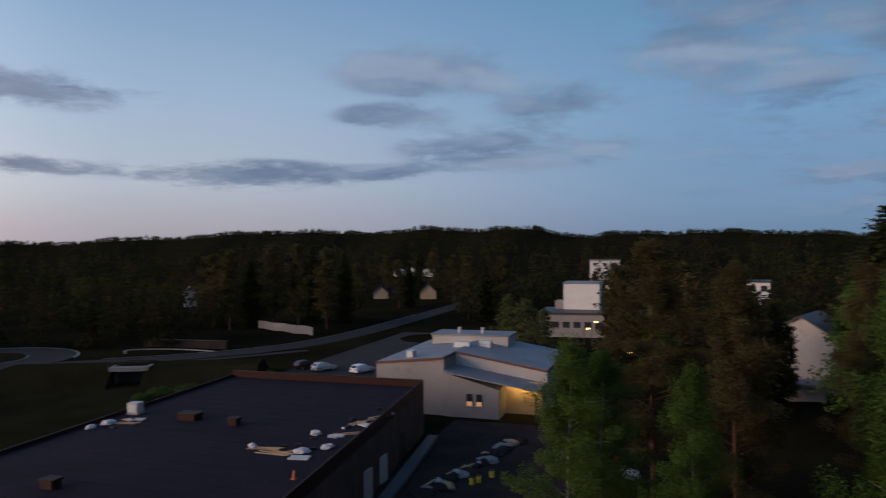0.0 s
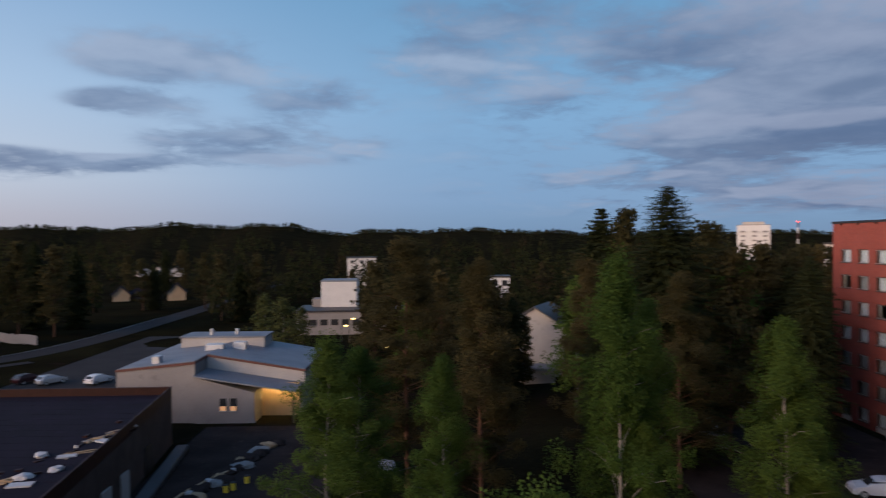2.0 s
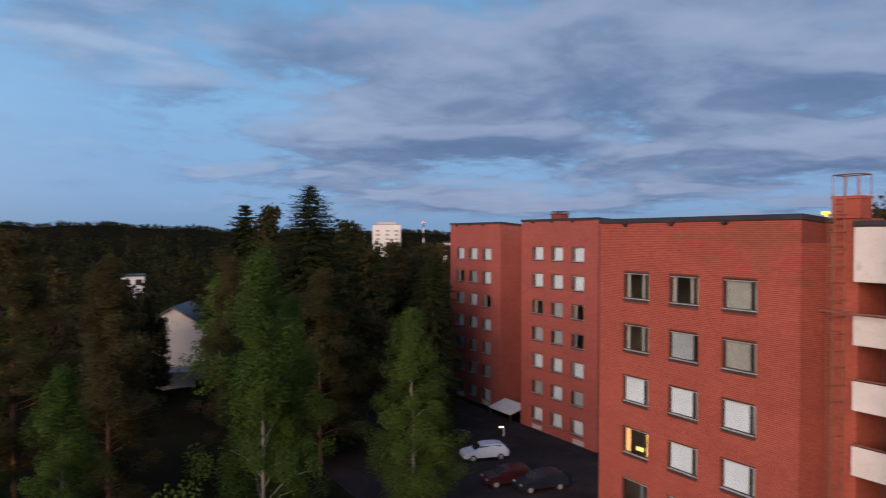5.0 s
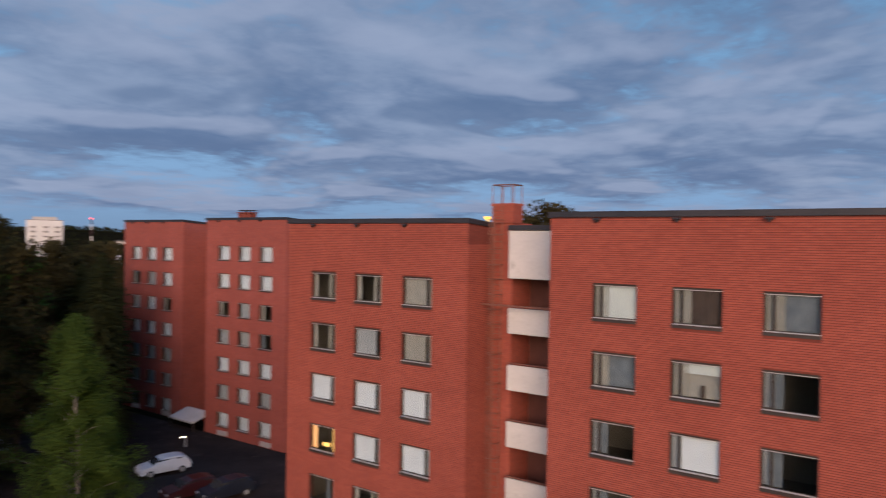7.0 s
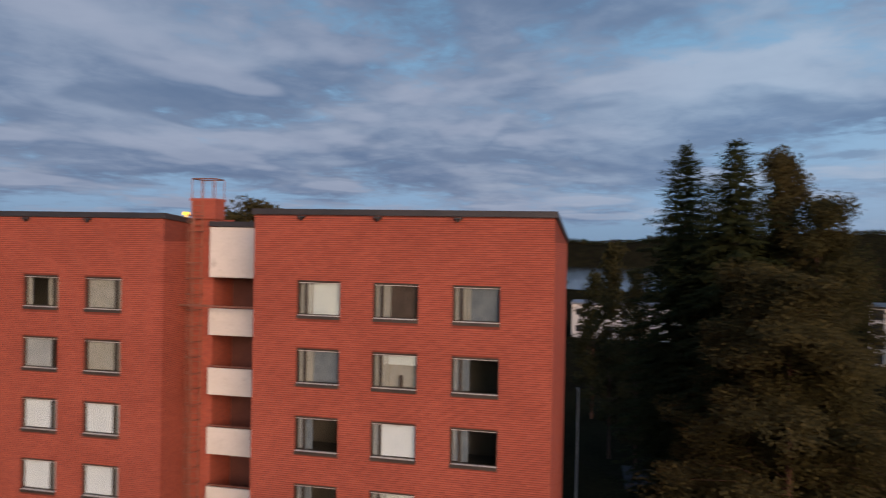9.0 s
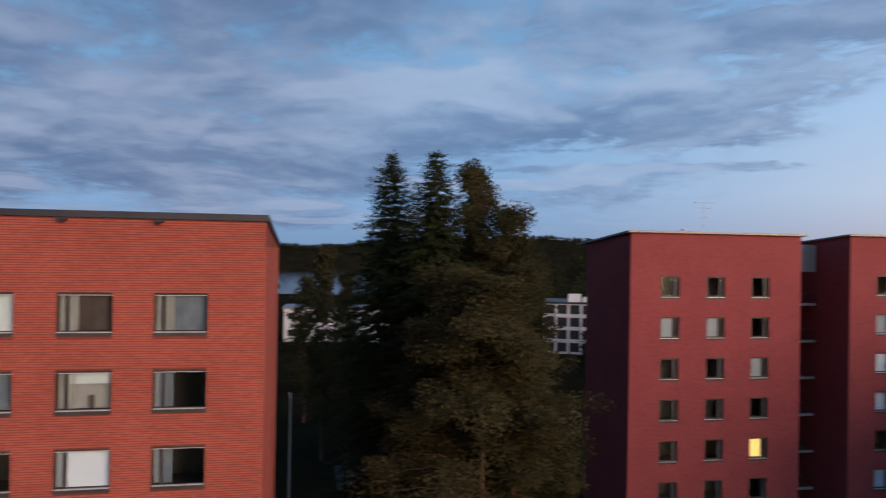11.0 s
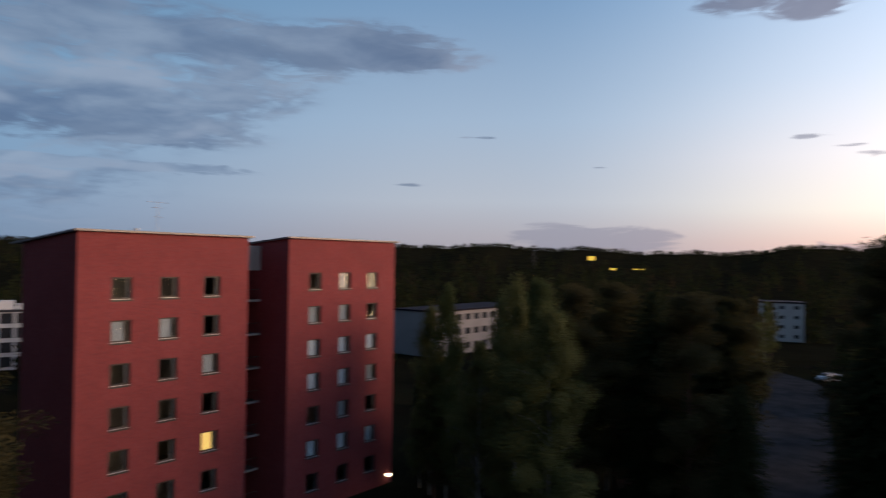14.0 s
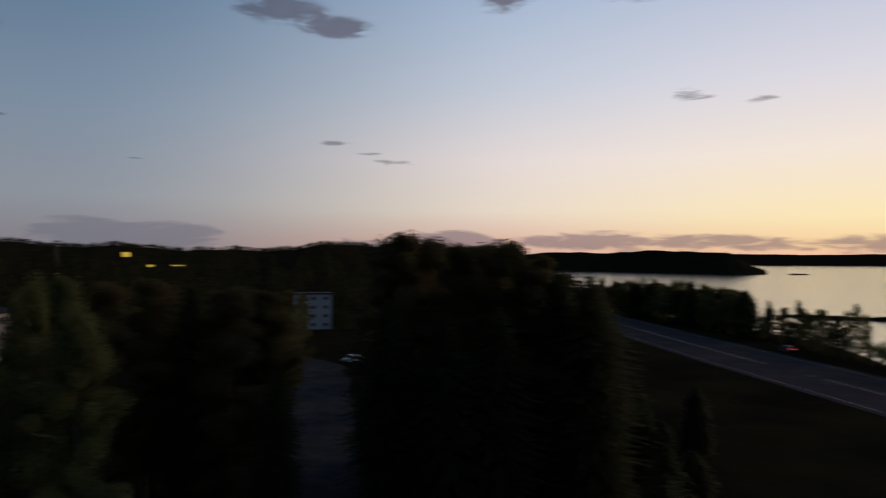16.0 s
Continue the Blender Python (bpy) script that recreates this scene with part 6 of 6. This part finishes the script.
for kind, yaw, d, top, wide, shape in (
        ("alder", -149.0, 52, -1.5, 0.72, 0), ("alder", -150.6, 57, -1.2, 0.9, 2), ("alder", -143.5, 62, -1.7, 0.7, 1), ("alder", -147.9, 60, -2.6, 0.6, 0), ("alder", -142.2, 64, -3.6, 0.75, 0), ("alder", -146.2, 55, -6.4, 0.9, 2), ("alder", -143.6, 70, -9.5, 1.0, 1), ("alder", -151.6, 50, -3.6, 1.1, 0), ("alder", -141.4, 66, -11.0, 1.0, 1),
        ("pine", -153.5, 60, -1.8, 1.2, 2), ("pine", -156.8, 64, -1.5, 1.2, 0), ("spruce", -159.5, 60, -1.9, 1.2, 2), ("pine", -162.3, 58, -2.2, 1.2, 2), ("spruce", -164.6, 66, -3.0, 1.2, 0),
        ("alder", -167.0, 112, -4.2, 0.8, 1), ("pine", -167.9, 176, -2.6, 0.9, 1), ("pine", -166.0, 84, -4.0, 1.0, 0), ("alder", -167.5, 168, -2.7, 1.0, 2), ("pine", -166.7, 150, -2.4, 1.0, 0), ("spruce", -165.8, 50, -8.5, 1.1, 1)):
    plant(kind, yaw, d, top, None, wide, shape, WEST)
for kind, yaw, d, top, wide, shape in (
        ("pine", -175.4, 62, 2.2, 1.1, 0), ("pine", -177.6, 66, 1.7, 1.25, 2), ("pine", -180.2, 60, 1.3, 1.2, 1), ("pine", -182.4, 64, 1.2, 1.2, 0), ("pine", -184.6, 60, 1.5, 1.1, 2),
        ("pine", -187.0, 62, 0.4, 1.1, 1), ("spruce", -174.6, 54, -3.0, 1.2, 2), ("spruce", -179.0, 52, -4.0, 1.3, 0), ("spruce", -183.4, 54, -3.5, 1.3, 2), ("pine", -188.6, 66, -1.0, 1.2, 0), ("spruce", -189.8, 62, -1.2, 1.3, 1), ("spruce", -190.6, 58, -1.0, 1.4, 2), ("spruce", -188.2, 60, -0.9, 1.4, 0), ("spruce", -191.2, 66, -1.7, 1.2, 2)):
    plant(kind, yaw, d, top, None, wide, shape, WEST)
for q in range(40):
    yaw, d = SOWN.choice((SOWN.uniform(-140.5, -165.0), SOWN.uniform(-173.5, -190.5))), SOWN.uniform(58, 112)
    plant(SOWN.choice(("pine", "spruce", "alder")), yaw, d, SOWN.uniform(-6.5, -2.2) if not -150 < yaw < -139 else SOWN.uniform(-13, -9), None, 1.2, None, WEST)
for q in range(26):
    yaw = SOWN.uniform(-187, -199)
    plant("spruce", yaw, SOWN.uniform(69, 92) if q % 3 else SOWN.uniform(40, 68), None, SOWN.uniform(4.0, 8.0), 2.0, None, WEST)
SHORE = "shore trees"
for yaw, d, top in ((-193.4, 300, -3.0), (-194.1, 296, -2.9), (-194.8, 292, -3.1), (-192.6, 306, -2.8)):
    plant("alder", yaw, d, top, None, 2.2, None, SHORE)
for q in range(64):
    yaw = -190.5 - 11.9 * (q + SOWN.random()) / 64
    d = float(np.interp(yaw, [-202.5, -195.5, -190], [222, 278, 322])) + SOWN.uniform(-14, 10)
    plant(SOWN.choice(("alder", "pine", "alder", "spruce")), yaw, d, SOWN.uniform(-2.1, -1.35) - 0.12 * max(0, -197 - yaw), None, 1.5, None, SHORE)
for q in range(30):
    yaw = -191.0 - 11.5 * (q + SOWN.random()) / 30
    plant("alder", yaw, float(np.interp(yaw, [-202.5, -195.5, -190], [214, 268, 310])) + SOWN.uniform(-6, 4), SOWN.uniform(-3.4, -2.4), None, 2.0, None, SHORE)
for yaw, top in ((-203.6, -2.9), (-204.5, -3.4), (-205.6, -2.8), (-208.6, -3.4), (-209.2, -3.0), (-209.8, -3.6), (-206.9, -4.4), (-210.8, -4.6), (-207.6, -4.9), (-205.1, -4.6), (-203.2, -4.2), (-211.6, -4.4), (-212.6, -3.6)):
    d = float(np.interp(yaw, [-213, -207, -202.5], [160, 190, 226]))
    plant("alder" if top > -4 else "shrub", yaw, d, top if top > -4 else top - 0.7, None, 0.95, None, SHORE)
for q in range(12):
    yaw = -202.8 - 5.6 * (q + SOWN.random()) / 12
    d = float(np.interp(yaw, [-213, -207, -202.5], [156, 186, 222])) + SOWN.uniform(-5, 5)
    plant(SOWN.choice(("alder", "pine")), yaw, d, SOWN.uniform(-4.4, -3.3), None, 1.5, None, SHORE)
for q in range(18):
    yaw = -202.6 - 11.0 * (q + SOWN.random()) / 18
    d = float(np.interp(yaw, [-213, -207, -202.5], [150, 182, 218])) + SOWN.uniform(-6, 5)
    plant("alder", yaw, d, SOWN.uniform(-6.0, -4.3) - 0.1 * max(0, -207 - yaw), None, 1.5, None, SHORE)


# far woods, as one joined mesh
OPEN = ((5, 10.6, 205), (-4.5, -11.8, 128), (17.6, 24.6, 300), (18.6, 22.2, 408), (36.5, 39, 190), (-138.5, -150, 190), (-108.5, -113, 190), (-164.5, -172.8, 215), (-86, -97, 330), (24, 36, 194), (36, 62, 150), (10, 18, 160), (-29, -36, 120), (-184, -216, 250))
ROAD = ((-175, 70), (-134, 92), (-108, 99), (-90, 112.5), (-81, 123), (-74.5, 137), (-71.5, 160), (-71, 207), (-71, 262), (-70, 330))
SHORE_ROAD = ((-50, -420), (-60, -330), (-66, -262), (-71, -200), (-79, -130))


def far_woods():
    rng = np.random.default_rng(3)
    n = 8600
    a = rng.uniform(-260, 100, n)
    r = 118 + (1700 - 118) * rng.random(n) ** 1.5
    x, y = -np.sin(np.radians(a)) * r, np.cos(np.radians(a)) * r
    ok = lake_share(x, y) < 0.35
    for lo, hi, d in OPEN:
        ok &= ~((a < max(lo, hi)) & (a > min(lo, hi)) & (r < d))
    for line, gap in ((ROAD, 11), (SHORE_ROAD, 26)):
        for (px, py), (qx, qy) in zip(line, line[1:]):
            u = np.clip(((x - px) * (qx - px) + (y - py) * (qy - py)) / ((qx - px) ** 2 + (qy - py) ** 2), 0, 1)
            ok &= np.hypot(x - px - u * (qx - px), y - py - u * (qy - py)) > gap
    ok &= ~((x > 18) & (x < 62) & (y > -56) & (y < 104)) & ~((x < -28) & (x > -64) & (y > 80) & (y < 165))
    x, y, r, a = x[ok], y[ok], r[ok], a[ok]
    verts = []
    for px, py, d, yaw, pick, grow in zip(x, y, r, a, rng.random(len(x)), rng.random(len(x))):
        z = float(land(np.array(px), np.array(py)))
        h = (9 + 7 * grow) if d < 600 else (5.2 + 1.6 * grow)
        fat = 1.0 if d < 600 else 2.2
        k = int(np.clip(30000 / d, 40, 190))
        f = rng.random(k)
        if pick < 0.5:
            prof, s0 = (1 - f) ** 0.8 * 0.19 * fat * h + 0.1, 0.06
        else:
            prof, s0 = np.sin(np.pi * np.clip(0.25 + 0.72 * f, 0, 1)) * 0.2 * fat * h + 0.1, 0.25 / fat
        w = rng.random(k) * 6.283
        q = prof * rng.random(k) ** 0.35
        base = np.stack([px + np.cos(w) * q, py + np.sin(w) * q, z + h * (s0 + (0.97 - s0) * f)], 1)
        way = np.stack([np.cos(w), np.sin(w), rng.normal(size=k) * 0.5 - 0.3], 1) + rng.normal(size=(k, 3)) * 0.35
        size = (0.10 + 0.07 * rng.random(k)) * h * (7.5 / math.sqrt(k)) * (1.15 - 0.5 * f)
        verts.append(sprays(base, way, size, rng, 0.38))
    # closed tree line along the crest of the hills
    n = 5200
    a, r = rng.uniform(-260, 100, n), rng.uniform(1020, 1240, n)
    x, y = -np.sin(np.radians(a)) * r, np.cos(np.radians(a)) * r
    ok = lake_share(x, y) < 0.3
    x, y = x[ok], y[ok]
    z = land(x, y)
    k = 22
    for px, py, pz, grow in zip(x, y, z, rng.random(len(x))):
        h, f, w = 5.0 + 2.2 * grow, rng.random(k), rng.random(k) * 6.283
        q = (1 - f ** 2) * 3.4 * rng.random(k) ** 0.4 + 0.3
        base = np.stack([px + np.cos(w) * q, py + np.sin(w) * q, pz + h * 0.85 * f - 0.5], 1)
        verts.append(sprays(base, rng.normal(size=(k, 3)) + np.array([0, 0, 0.2]), 1.5 + 0.8 * rng.random(k), rng, 0.5))
    ob = new("forest", quads("forest", np.concatenate(verts), M["wood_far"]))
    tagged(ob, "dense dark mixed forest covering the low hills", "forest", kind="stuff")


far_woods()
